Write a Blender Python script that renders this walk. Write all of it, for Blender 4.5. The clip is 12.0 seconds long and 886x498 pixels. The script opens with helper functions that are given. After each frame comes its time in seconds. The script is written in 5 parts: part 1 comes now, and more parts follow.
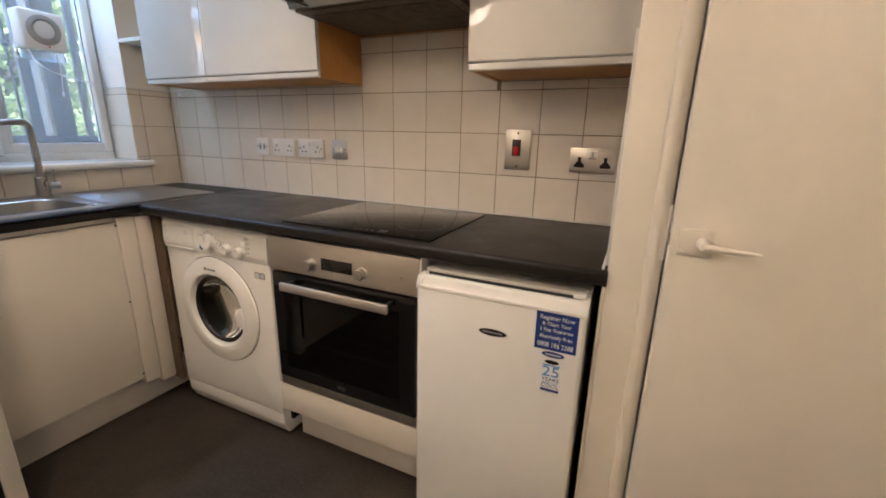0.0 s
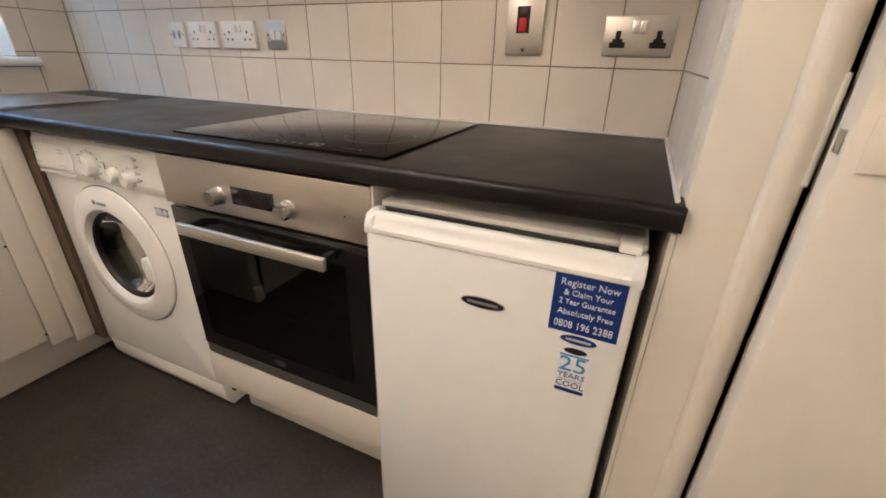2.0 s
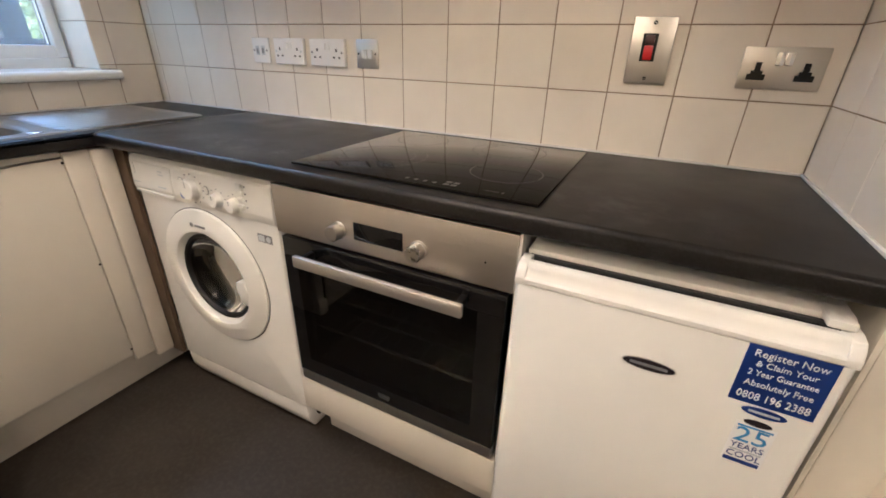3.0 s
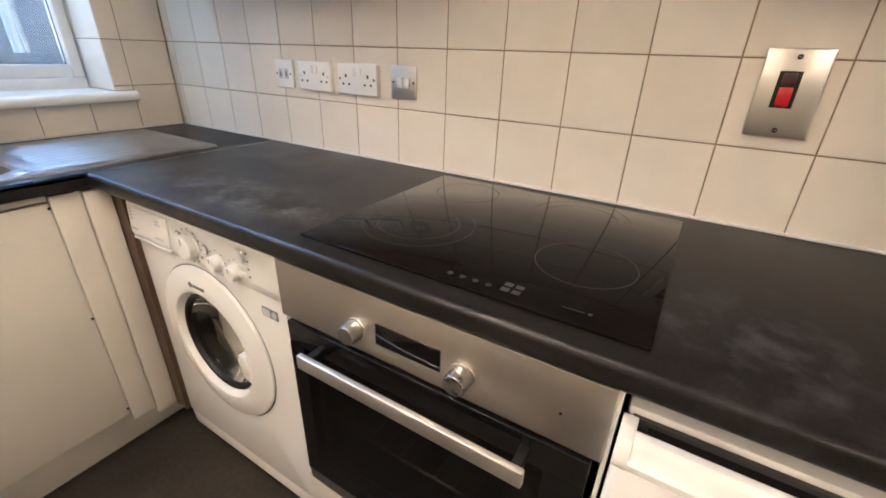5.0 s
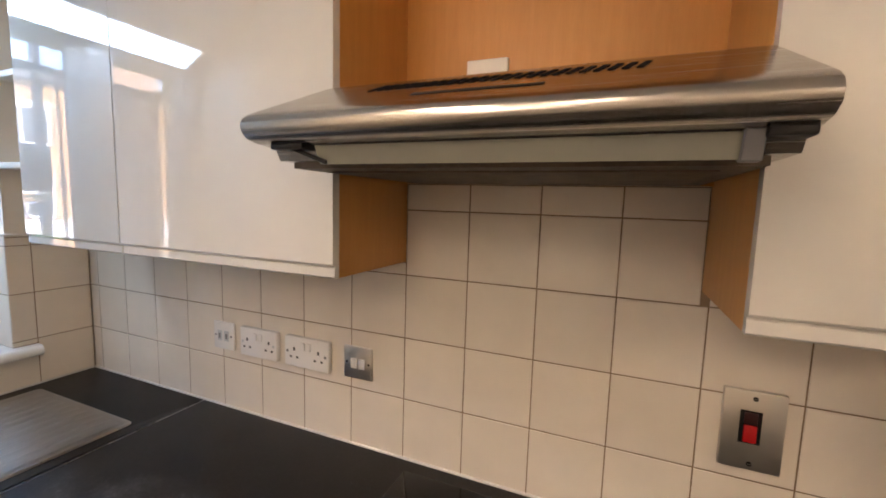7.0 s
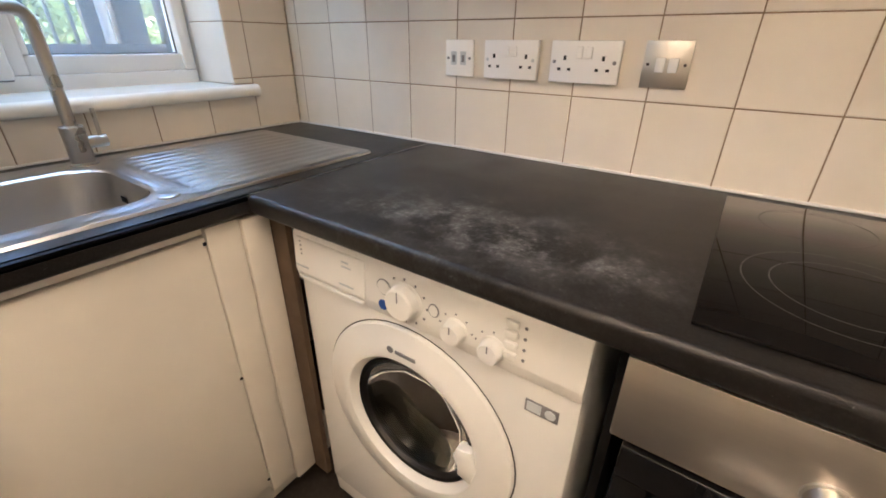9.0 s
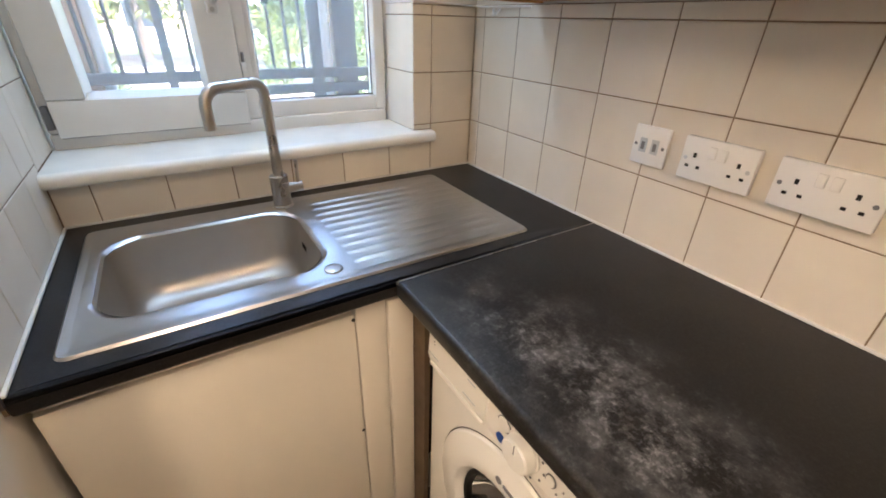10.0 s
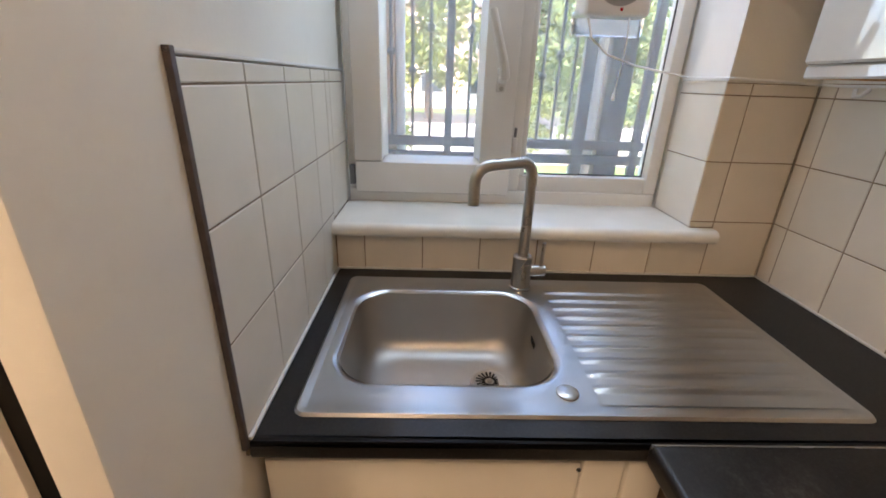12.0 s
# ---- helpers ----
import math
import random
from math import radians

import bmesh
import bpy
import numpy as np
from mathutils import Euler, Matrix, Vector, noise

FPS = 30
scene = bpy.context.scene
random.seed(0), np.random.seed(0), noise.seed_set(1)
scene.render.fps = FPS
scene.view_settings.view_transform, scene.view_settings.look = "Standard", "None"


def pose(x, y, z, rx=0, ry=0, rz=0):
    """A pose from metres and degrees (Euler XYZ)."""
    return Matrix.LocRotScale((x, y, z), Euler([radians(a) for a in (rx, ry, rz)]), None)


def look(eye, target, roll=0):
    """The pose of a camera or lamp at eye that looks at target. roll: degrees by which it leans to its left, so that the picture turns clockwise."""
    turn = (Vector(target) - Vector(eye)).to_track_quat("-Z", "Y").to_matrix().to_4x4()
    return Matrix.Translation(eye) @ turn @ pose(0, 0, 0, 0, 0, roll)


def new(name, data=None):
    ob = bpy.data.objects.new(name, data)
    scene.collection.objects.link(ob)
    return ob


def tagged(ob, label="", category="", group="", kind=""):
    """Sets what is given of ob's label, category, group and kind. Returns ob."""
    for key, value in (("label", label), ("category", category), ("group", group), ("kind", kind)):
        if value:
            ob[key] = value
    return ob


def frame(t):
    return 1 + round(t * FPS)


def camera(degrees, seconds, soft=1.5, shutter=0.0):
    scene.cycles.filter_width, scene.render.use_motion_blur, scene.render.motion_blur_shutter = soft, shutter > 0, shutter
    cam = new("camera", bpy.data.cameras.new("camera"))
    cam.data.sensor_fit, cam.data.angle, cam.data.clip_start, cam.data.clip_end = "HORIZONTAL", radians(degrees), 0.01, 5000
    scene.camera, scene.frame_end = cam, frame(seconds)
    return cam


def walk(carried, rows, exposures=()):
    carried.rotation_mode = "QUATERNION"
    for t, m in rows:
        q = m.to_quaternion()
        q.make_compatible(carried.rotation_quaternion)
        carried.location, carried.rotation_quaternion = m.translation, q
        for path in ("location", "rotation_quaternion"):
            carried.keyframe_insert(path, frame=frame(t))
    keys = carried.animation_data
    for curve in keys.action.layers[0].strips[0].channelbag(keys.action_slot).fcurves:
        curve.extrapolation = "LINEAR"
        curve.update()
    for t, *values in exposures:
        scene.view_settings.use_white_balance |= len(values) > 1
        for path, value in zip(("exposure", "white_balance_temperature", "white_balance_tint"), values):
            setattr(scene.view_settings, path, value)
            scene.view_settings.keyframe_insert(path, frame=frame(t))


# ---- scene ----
cam = camera(93.6, 12.0, soft=1.8)
PATH = [
    (0, (2.365, -1.545, 1.207), (1.559, 0.207, 0.676), 1.3),
    (0.5, (2.311, -1.345, 1.13), (1.527, 0.382, 0.495), 1.3),
    (1, (2.27, -1.175, 1.082), (1.498, 0.535, 0.387), 1.2),
    (1.5, (2.259, -1.154, 1.075), (1.508, 0.526, 0.292), 1.3),
    (2, (2.25, -1.154, 1.082), (1.515, 0.503, 0.239), 1.3),
    (2.5, (2.184, -1.192, 1.119), (1.454, 0.46, 0.261), 1.4),
    (3, (2.007, -1.194, 1.148), (1.209, 0.424, 0.286), 1.6),
    (3.2, (1.951, -1.166, 1.12), (1.128, 0.44, 0.257), 1.6),
    (4.8, (1.85, -0.985, 1.208), (0.923, 0.563, 0.345), 1.5),
    (5, (1.843, -0.964, 1.205), (0.918, 0.591, 0.353), 1.9),
    (5.5, (1.792, -0.912, 1.207), (0.878, 0.65, 0.357), 2.0),
    (6, (1.753, -0.875, 1.407), (0.904, 0.757, 0.621), 1.8),
    (6.5, (1.766, -0.844, 1.596), (0.959, 0.952, 1.245), 1.7),
    (7, (1.714, -0.853, 1.535), (0.941, 0.979, 1.318), 1.7),
    (7.5, (1.533, -0.947, 1.234), (0.712, 0.866, 1.04), 2.0),
    (7.7, (1.464, -0.962, 1.155), (0.563, 0.804, 0.892), 2.2),
    (9.5, (1.243, -0.938, 1.182), (0.128, 0.37, 0.159), 1.8),
    (10, (1.18, -0.851, 1.351), (-0.296, 0.098, 0.392), 1.8),
    (10.5, (1.147, -0.824, 1.377), (-0.589, -0.369, 0.493), 1.9),
    (11, (1.138, -0.819, 1.386), (-0.671, -0.637, 0.552), 1.9),
    (11.5, (1.092, -0.837, 1.377), (-0.745, -0.749, 0.59), 1.9),
    (12, (1.005, -0.877, 1.377), (-0.848, -0.825, 0.627), 1.9),
]
walk(cam, [(t, look(eye, target, roll)) for t, eye, target, roll in PATH],
     exposures=[(0.0, 3.2, 5500, 15), (1.5, 3.45, 5250, 14), (3.0, 3.62, 5200, 13), (5.5, 3.92, 5200, 13), (6.0, 3.95, 5350, 14), (6.5, 3.42, 6000, 17), (7.5, 3.32, 5550, 18), (9.5, 3.82, 5650, 14), (10.5, 3.5, 6300, 18), (12.0, 3.2, 6550, 20)])

# ---------------------------------------------------------------- light
world = bpy.data.worlds.new("sky")
scene.world = world
world.use_nodes = True
wn = world.node_tree
wn.nodes.clear()
sky = wn.nodes.new("ShaderNodeTexSky")
sky.sky_type, sky.sun_disc = "NISHITA", False
sky.sun_elevation, sky.sun_rotation = radians(42), radians(60)
bg = wn.nodes.new("ShaderNodeBackground")
bg.inputs["Strength"].default_value = 0.15
wo = wn.nodes.new("ShaderNodeOutputWorld")
wn.links.new(sky.outputs[0], bg.inputs[0])
wn.links.new(bg.outputs[0], wo.inputs[0])

sun = new("sun", bpy.data.lights.new("sun", "SUN"))
sun.data.energy, sun.data.angle, sun.data.color = 4.0, radians(0.5), (1.0, 0.93, 0.82)
sun.matrix_world = look((0, 0, 0), (-0.62, -0.36, -0.62))

# added area lamp under the window head, out of view, standing in for skylight
daylight = new("window_daylight", bpy.data.lights.new("window_daylight", "AREA"))
daylight.data.shape, daylight.data.size, daylight.data.size_y = "RECTANGLE", 0.78, 0.13
daylight.data.energy, daylight.data.color = 0.6, (0.62, 0.82, 1.0)
daylight.matrix_world = look((-0.095, -0.64, 2.135), (0.455, -0.63, 1.135))

# a four-armed spot lamp on the kitchen ceiling, and two added hall fill lamps
CROSS, SPOT_Z = (1.31, -1.25), 2.27
SPOTS = [(CROSS[0] + 0.31 * math.cos(radians(a)), CROSS[1] + 0.31 * math.sin(radians(a))) for a in (12, 102, 192, 282)]
HALL_FILLS = ((3.26, -2.58, 2.34), (1.00, -2.45, 2.34))
for sx, sy in SPOTS:
    bulb = new("spot_bulb_light", bpy.data.lights.new("spot_bulb_light", "SPOT"))
    bulb.data.energy, bulb.data.color, bulb.data.shadow_soft_size = 0.92, (1.0, 0.77, 0.54), 0.03
    bulb.data.spot_size, bulb.data.spot_blend = radians(112), 0.6
    bulb.location = (sx, sy, SPOT_Z - 0.06)
for at in HALL_FILLS:
    hall_fill = new("hall_fill_light", bpy.data.lights.new("hall_fill_light", "POINT"))
    hall_fill.data.energy, hall_fill.data.color, hall_fill.data.shadow_soft_size = 1.1, (1.0, 0.78, 0.55), 0.14
    hall_fill.location = (at[0], at[1], at[2] - 0.14)


# ---------------------------------------------------------------- materials
class Nodes:
    """A small wrapper to write node trees briefly."""
    def __init__(self, name):
        self.m = bpy.data.materials.new(name)
        self.m.use_nodes = True
        self.t = self.m.node_tree
        self.b = self.t.nodes["Principled BSDF"]
        self.co = self.t.nodes.new("ShaderNodeTexCoord").outputs["Object"]

    def put(self, socket, value):
        if isinstance(value, bpy.types.NodeSocket):
            self.t.links.new(value, socket)
        else:
            socket.default_value = value

    def scaled(self, s):
        n = self.t.nodes.new("ShaderNodeMapping")
        self.put(n.inputs["Vector"], self.co)
        n.inputs["Scale"].default_value = s
        return n.outputs[0]

    def noise(self, scale, detail=4, rough=0.55, vec=None):
        n = self.t.nodes.new("ShaderNodeTexNoise")
        self.put(n.inputs["Vector"], vec or self.co)
        n.inputs["Scale"].default_value, n.inputs["Detail"].default_value, n.inputs["Roughness"].default_value = scale, detail, rough
        return n.outputs["Fac"]

    def ramp(self, fac, lo, hi, a=0.0, b=1.0):
        n = self.t.nodes.new("ShaderNodeMapRange")
        self.put(n.inputs[0], fac)
        for i, v in enumerate((lo, hi, a, b)):
            n.inputs[i + 1].default_value = v
        return n.outputs[0]

    def math(self, op, a, b=0.0):
        n = self.t.nodes.new("ShaderNodeMath")
        n.operation = op
        self.put(n.inputs[0], a)
        self.put(n.inputs[1], b)
        return n.outputs[0]

    def mix(self, fac, a, b):
        n = self.t.nodes.new("ShaderNodeMix")
        n.data_type = "RGBA"
        for s, v in ((n.inputs[0], fac), (n.inputs[6], a), (n.inputs[7], b)):
            self.put(s, (*v, 1.0) if isinstance(v, tuple) else v)
        return n.outputs[2]

    def random(self):
        return self.t.nodes.new("ShaderNodeObjectInfo").outputs["Random"]

    def island(self):
        return self.t.nodes.new("ShaderNodeNewGeometry").outputs["Random Per Island"]

    def near(self, x, y, z, rx, ry, rz):
        """1 at a place, falling to 0 at the given half-widths."""
        n = self.t.nodes.new("ShaderNodeMapping")
        n.vector_type = "POINT"
        self.put(n.inputs["Vector"], self.co)
        n.inputs["Location"].default_value = (-x / rx, -y / ry, -z / rz)
        n.inputs["Scale"].default_value = (1 / rx, 1 / ry, 1 / rz)
        v = self.t.nodes.new("ShaderNodeVectorMath")
        v.operation = "LENGTH"
        self.put(v.inputs[0], n.outputs[0])
        return self.ramp(v.outputs["Value"], 1.0, 0.0)

    def bump(self, height, strength, distance=0.002):
        n = self.t.nodes.new("ShaderNodeBump")
        n.inputs["Strength"].default_value, n.inputs["Distance"].default_value = strength, distance
        self.put(n.inputs["Height"], height)
        self.put(self.b.inputs["Normal"], n.outputs[0])

    def set(self, color=None, rough=None, metal=None, **more):
        if color is not None:
            self.put(self.b.inputs["Base Color"], (*color, 1.0) if isinstance(color, tuple) else color)
        if rough is not None:
            self.put(self.b.inputs["Roughness"], rough)
        if metal is not None:
            self.put(self.b.inputs["Metallic"], metal)
        for k, v in more.items():
            self.put(self.b.inputs[k.replace("_", " ")], v)
        return self


def plain(name, color, rough, metal=0.0, vary=0.06, scale=6.0, grain=0.0, **more):
    """A surface with faint blotches and a fine relief."""
    n = Nodes(name)
    f = n.ramp(n.noise(scale, 5), 0.3, 0.7)
    dark = tuple(c * (1 - vary) for c in color)
    n.set(n.mix(f, dark, color), n.ramp(n.noise(scale * 3, 3), 0.3, 0.7, rough * 0.95, rough * 1.05), metal, **more)
    if grain:
        n.bump(n.noise(450, 3), grain, 0.001)
    return n.m


def tile_material():
    n = Nodes("glazed_cream_tile")
    shift = n.t.nodes.new("ShaderNodeVectorMath")
    n.put(shift.inputs[0], n.co)
    n.put(shift.inputs[1], n.math("MULTIPLY", n.random(), 40.0))
    n.co = shift.outputs[0]
    r = n.ramp(n.random(), 0, 1, 0.0, 1.0)
    base = n.mix(r, (0.69, 0.63, 0.535), (0.75, 0.69, 0.595))
    cloud = n.ramp(n.noise(9, 4), 0.35, 0.7, 0.0, 0.35)
    n.set(n.mix(cloud, base, (0.61, 0.55, 0.455)), n.ramp(n.noise(30, 4), 0.3, 0.7, 0.34, 0.46), Specular_IOR_Level=0.5)
    n.bump(n.noise(14, 3), 0.05, 0.002)
    return n.m


def worktop_material():
    n = Nodes("black_slate_laminate")
    speck = n.ramp(n.noise(260, 4, 0.7), 0.45, 0.75)
    cloud = n.ramp(n.noise(5, 5), 0.3, 0.75)
    base = n.mix(cloud, (0.0068, 0.0062, 0.0056), (0.013, 0.0115, 0.0102))
    base = n.mix(n.math("MULTIPLY", speck, 0.30), base, (0.05, 0.047, 0.045))
    # dried powdery smears between the corner and the hob
    area = n.near(0.95, -0.44, 0.91, 0.42, 0.17, 0.2)
    spots = n.near(1.07, -0.45, 0.91, 0.10, 0.07, 0.2)
    for at in ((0.815, -0.46, 0.09), (0.98, -0.47, 0.09), (1.20, -0.45, 0.08), (0.93, -0.40, 0.10)):
        spots = n.math("MAXIMUM", spots, n.near(at[0], at[1], 0.91, at[2], 0.055, 0.2))
    cloudy = n.ramp(n.noise(15, 8, 0.72), 0.46, 0.78)
    fleck = n.ramp(n.noise(85, 6, 0.8), 0.50, 0.72)
    patch = n.math("ADD", n.math("MULTIPLY", cloudy, 0.36), n.math("MULTIPLY", n.math("MULTIPLY", fleck, n.ramp(cloudy, 0.0, 0.5, 0.3, 1.0)), 0.50))
    smear = n.math("MULTIPLY", patch, n.math("ADD", n.math("MULTIPLY", area, 0.9), n.math("MULTIPLY", spots, 0.9)))
    area2 = n.near(1.96, -0.43, 0.91, 0.28, 0.17, 0.2)
    smear2 = n.math("MULTIPLY", n.math("MULTIPLY", area2, n.ramp(n.noise(18, 6, 0.65), 0.50, 0.8)), 0.22)
    dust = n.math("MULTIPLY", n.ramp(n.noise(120, 3, 0.6), 0.72, 0.80), 0.25)
    total = n.math("MINIMUM", n.math("ADD", n.math("ADD", smear, smear2), dust), 0.75)
    n.set(n.mix(total, base, (0.40, 0.39, 0.38)), n.math("ADD", n.ramp(n.noise(7, 4), 0.3, 0.7, 0.28, 0.38), n.math("MULTIPLY", total, 0.3)), Specular_IOR_Level=0.27)
    n.bump(n.noise(380, 3), 0.16, 0.001)
    return n.m


def steel(name, color=(0.60, 0.58, 0.55), rough=0.3, along=(2, 220, 220)):
    n = Nodes(name)
    brush = n.noise(3, 4, 0.6, n.scaled(along))
    n.set(n.mix(n.ramp(brush, 0.3, 0.7), tuple(c * 0.95 for c in color), color), n.ramp(brush, 0.25, 0.75, rough - 0.03, rough + 0.04), 1.0)
    n.bump(brush, 0.006, 0.001)
    return n.m


def wood_material():
    n = Nodes("beech_laminate")
    grain = n.noise(5, 6, 0.6, n.scaled((14, 14, 1.2)))
    fine = n.noise(60, 3, 0.6, n.scaled((10, 10, 0.6)))
    c = n.mix(n.ramp(grain, 0.3, 0.7), (0.51, 0.235, 0.046), (0.57, 0.275, 0.060))
    n.set(n.mix(n.ramp(fine, 0.4, 0.7, 0, 0.25), c, (0.45, 0.20, 0.042)), 0.42)
    return n.m


def floor_material():
    n = Nodes("dark_vinyl_floor")
    c = n.mix(n.ramp(n.noise(3.2, 6, 0.6), 0.35, 0.7), (0.026, 0.021, 0.016), (0.046, 0.038, 0.030))
    c = n.mix(n.ramp(n.noise(70, 4, 0.65), 0.45, 0.8, 0, 0.4), c, (0.085, 0.074, 0.06))
    n.set(c, n.ramp(n.noise(5, 4), 0.3, 0.7, 0.46, 0.62), Specular_IOR_Level=0.28)
    n.bump(n.noise(220, 3), 0.2, 0.001)
    return n.m


def wall_material(name, color):
    n = Nodes(name)
    c = n.mix(n.ramp(n.noise(2.3, 5), 0.3, 0.7), tuple(v * 0.94 for v in color), color)
    c = n.mix(n.ramp(n.noise(24, 5, 0.65), 0.55, 0.8, 0, 0.10), c, (0.5, 0.42, 0.32))
    n.set(c, 0.55)
    n.bump(n.noise(150, 4), 0.12, 0.002)
    return n.m


def hob_material():
    n = Nodes("black_ceramic_glass")
    smear = n.ramp(n.noise(6, 5, 0.6), 0.45, 0.8, 0.02, 0.06)
    n.set((0.007, 0.0062, 0.0055), smear, Specular_IOR_Level=0.10)
    return n.m


def glass_material(name, tint=(1, 1, 1), rough=0.0, ior=1.45):
    n = Nodes(name)
    n.set(tint, rough, 0.0, Transmission_Weight=1.0, IOR=ior)
    return n.m


def dusty_glass():
    """Clear glass under a thin film of dried dirt that scatters the daylight."""
    n = Nodes("dusty_window_glass")
    n.set((1, 1, 1), 0.0, 0.0, Transmission_Weight=1.0, IOR=1.45)
    film = n.t.nodes.new("ShaderNodeBsdfTranslucent")
    film.inputs["Color"].default_value = (0.85, 0.87, 0.88, 1)
    both = n.t.nodes.new("ShaderNodeMixShader")
    n.put(both.inputs[0], n.ramp(n.noise(4, 5), 0.3, 0.75, 0.08, 0.18))
    n.t.links.new(n.b.outputs[0], both.inputs[1])
    n.t.links.new(film.outputs[0], both.inputs[2])
    n.t.links.new(both.outputs[0], n.t.nodes["Material Output"].inputs["Surface"])
    return n.m


def leaf_material(name, a, b):
    n = Nodes(name)
    n.set(n.mix(n.island(), a, b), 0.55, 0.0)
    return n.m


TILE = tile_material()
GROUT = plain("brown_grout", (0.27, 0.19, 0.115), 0.85, vary=0.3, scale=40)
CAULK = plain("white_sealant", (0.74, 0.73, 0.70), 0.4, vary=0.1, scale=30)
WORKTOP = worktop_material()
STEEL_X = steel("brushed_steel", rough=0.30)
STEEL_F = steel("fascia_steel", (0.60, 0.56, 0.50), 0.42)
STEEL_BAR = steel("satin_aluminium_bar", (0.74, 0.71, 0.66), 0.46)
STEEL_HOOD = steel("hood_steel", (0.50, 0.475, 0.44), 0.25, (1.2, 140, 140))
STEEL_SINK = plain("sink_steel", (0.50, 0.485, 0.46), 0.29, 1.0, vary=0.06, scale=9)
STEEL_BOWL = plain("satin_bowl_steel", (0.47, 0.45, 0.42), 0.44, 1.0, vary=0.08, scale=9)
STEEL_TAP = plain("satin_nickel", (0.48, 0.46, 0.43), 0.28, 1.0)
CHROME = plain("chrome", (0.78, 0.77, 0.75), 0.08, 1.0, vary=0.02)
PLATE = plain("satin_steel_plate", (0.60, 0.57, 0.52), 0.36, 1.0, vary=0.05, scale=12)
WOOD = wood_material()
FLOOR = floor_material()
WALL = wall_material("cream_wall_paint", (0.80, 0.765, 0.69))
CEIL = wall_material("white_ceiling_paint", (0.82, 0.80, 0.77))
GLOSSPAINT = plain("cream_gloss_paint", (0.80, 0.745, 0.645), 0.36, vary=0.05, scale=5, grain=0.05)
GLOSSDOOR = plain("white_gloss_door", (0.63, 0.62, 0.59), 0.06, vary=0.02, scale=3, Specular_IOR_Level=0.2, Coat_Weight=1.0, Coat_Roughness=0.015, Coat_IOR=1.5)
BASEDOOR = plain("cream_cabinet_door", (0.70, 0.65, 0.56), 0.38, vary=0.05, scale=4)
CARCASS = plain("white_melamine", (0.74, 0.71, 0.65), 0.4, vary=0.05)
PLINTH = plain("cream_plinth", (0.70, 0.66, 0.59), 0.42, vary=0.12, scale=8)
APPLIANCE = plain("white_enamel", (0.80, 0.79, 0.755), 0.24, vary=0.03, scale=4)
APPLASTIC = plain("white_appliance_plastic", (0.78, 0.765, 0.72), 0.33, vary=0.03, scale=5)
UPVC = plain("white_upvc", (0.82, 0.815, 0.79), 0.25, vary=0.07, scale=7)
SILLM = plain("white_sill", (0.82, 0.80, 0.74), 0.25, vary=0.1, scale=9)
SOCKET = plain("white_socket_plastic", (0.83, 0.82, 0.80), 0.22, vary=0.03)
BLACK = plain("black_plastic", (0.008, 0.0075, 0.007), 0.40, vary=0.2, Specular_IOR_Level=0.3)
# near-black that puts the shade of gaps, slots and recesses into the colour
RECESS_SHADE = plain("recess_shade", (0.010, 0.009, 0.008), 0.9, vary=0.2, Specular_IOR_Level=0.1)
OVENGLASS = plain("oven_black_glass", (0.006, 0.006, 0.006), 0.06, vary=0.1, Specular_IOR_Level=0.5)
DARKSTEEL = plain("oven_dark_cavity", (0.018, 0.016, 0.014), 0.45, vary=0.3)
HOB = hob_material()
# white handle plastic, greyed because its shading is put into the colour
LEVER = plain("shaded_white_handle", (0.68, 0.66, 0.62), 0.35)
HOBMARK = plain("hob_marking", (0.034, 0.032, 0.030), 0.05, Specular_IOR_Level=0.38)
HOBFAINT = plain("faint_hob_marking", (0.015, 0.014, 0.013), 0.05, Specular_IOR_Level=0.38)
HOBMARK2 = plain("hob_symbol", (0.06, 0.059, 0.057), 0.1)
RED = plain("red_neon_rocker", (0.55, 0.012, 0.012), 0.25, vary=0.1)
BLUE = plain("blue_print", (0.010, 0.035, 0.20), 0.3, vary=0.05)
LBLUE = plain("light_blue_print", (0.05, 0.27, 0.58), 0.35)
BADGEBLUE = plain("badge_blue", (0.012, 0.075, 0.34), 0.3)
WHITEPRINT = plain("white_print", (0.82, 0.82, 0.82), 0.4, vary=0.02)
GREYPRINT = plain("grey_print", (0.18, 0.18, 0.19), 0.4)
RINGGREY = plain("fan_ring_grey", (0.36, 0.36, 0.35), 0.4)
PALEPRINT = plain("pale_grey_label", (0.50, 0.53, 0.55), 0.35)
EMBLEM = plain("dark_emblem", (0.045, 0.035, 0.04), 0.2, 0.4)
TRIMDARK = plain("dark_tile_trim", (0.10, 0.075, 0.065), 0.6, vary=0.4, scale=60)
GLASS = dusty_glass()
PORTGLASS = glass_material("porthole_glass", (0.14, 0.145, 0.12), 0.02, 1.30)
CLEAR = glass_material("clear_plastic", (0.93, 0.95, 0.95), 0.08)
DRUM = plain("drum_steel", (0.05, 0.048, 0.046), 0.42, 1.0, vary=0.2)
SHADEBOARD = plain("shaded_brown_board", (0.13, 0.085, 0.05), 0.75, vary=0.25, scale=20)
RUBBER = plain("grey_rubber_seal", (0.035, 0.034, 0.033), 0.6)
FILTER = plain("greasy_filter", (0.13, 0.095, 0.06), 0.6, 0.1, vary=0.55, scale=26, grain=0.3)
VISOR = plain("hood_visor_glass", (0.33, 0.33, 0.28), 0.12, vary=0.1)
IRON = plain("black_painted_iron", (0.06, 0.062, 0.07), 0.45, vary=0.3, scale=15)
GALV = plain("pale_pipe", (0.72, 0.73, 0.73), 0.4, 0.0, vary=0.12)
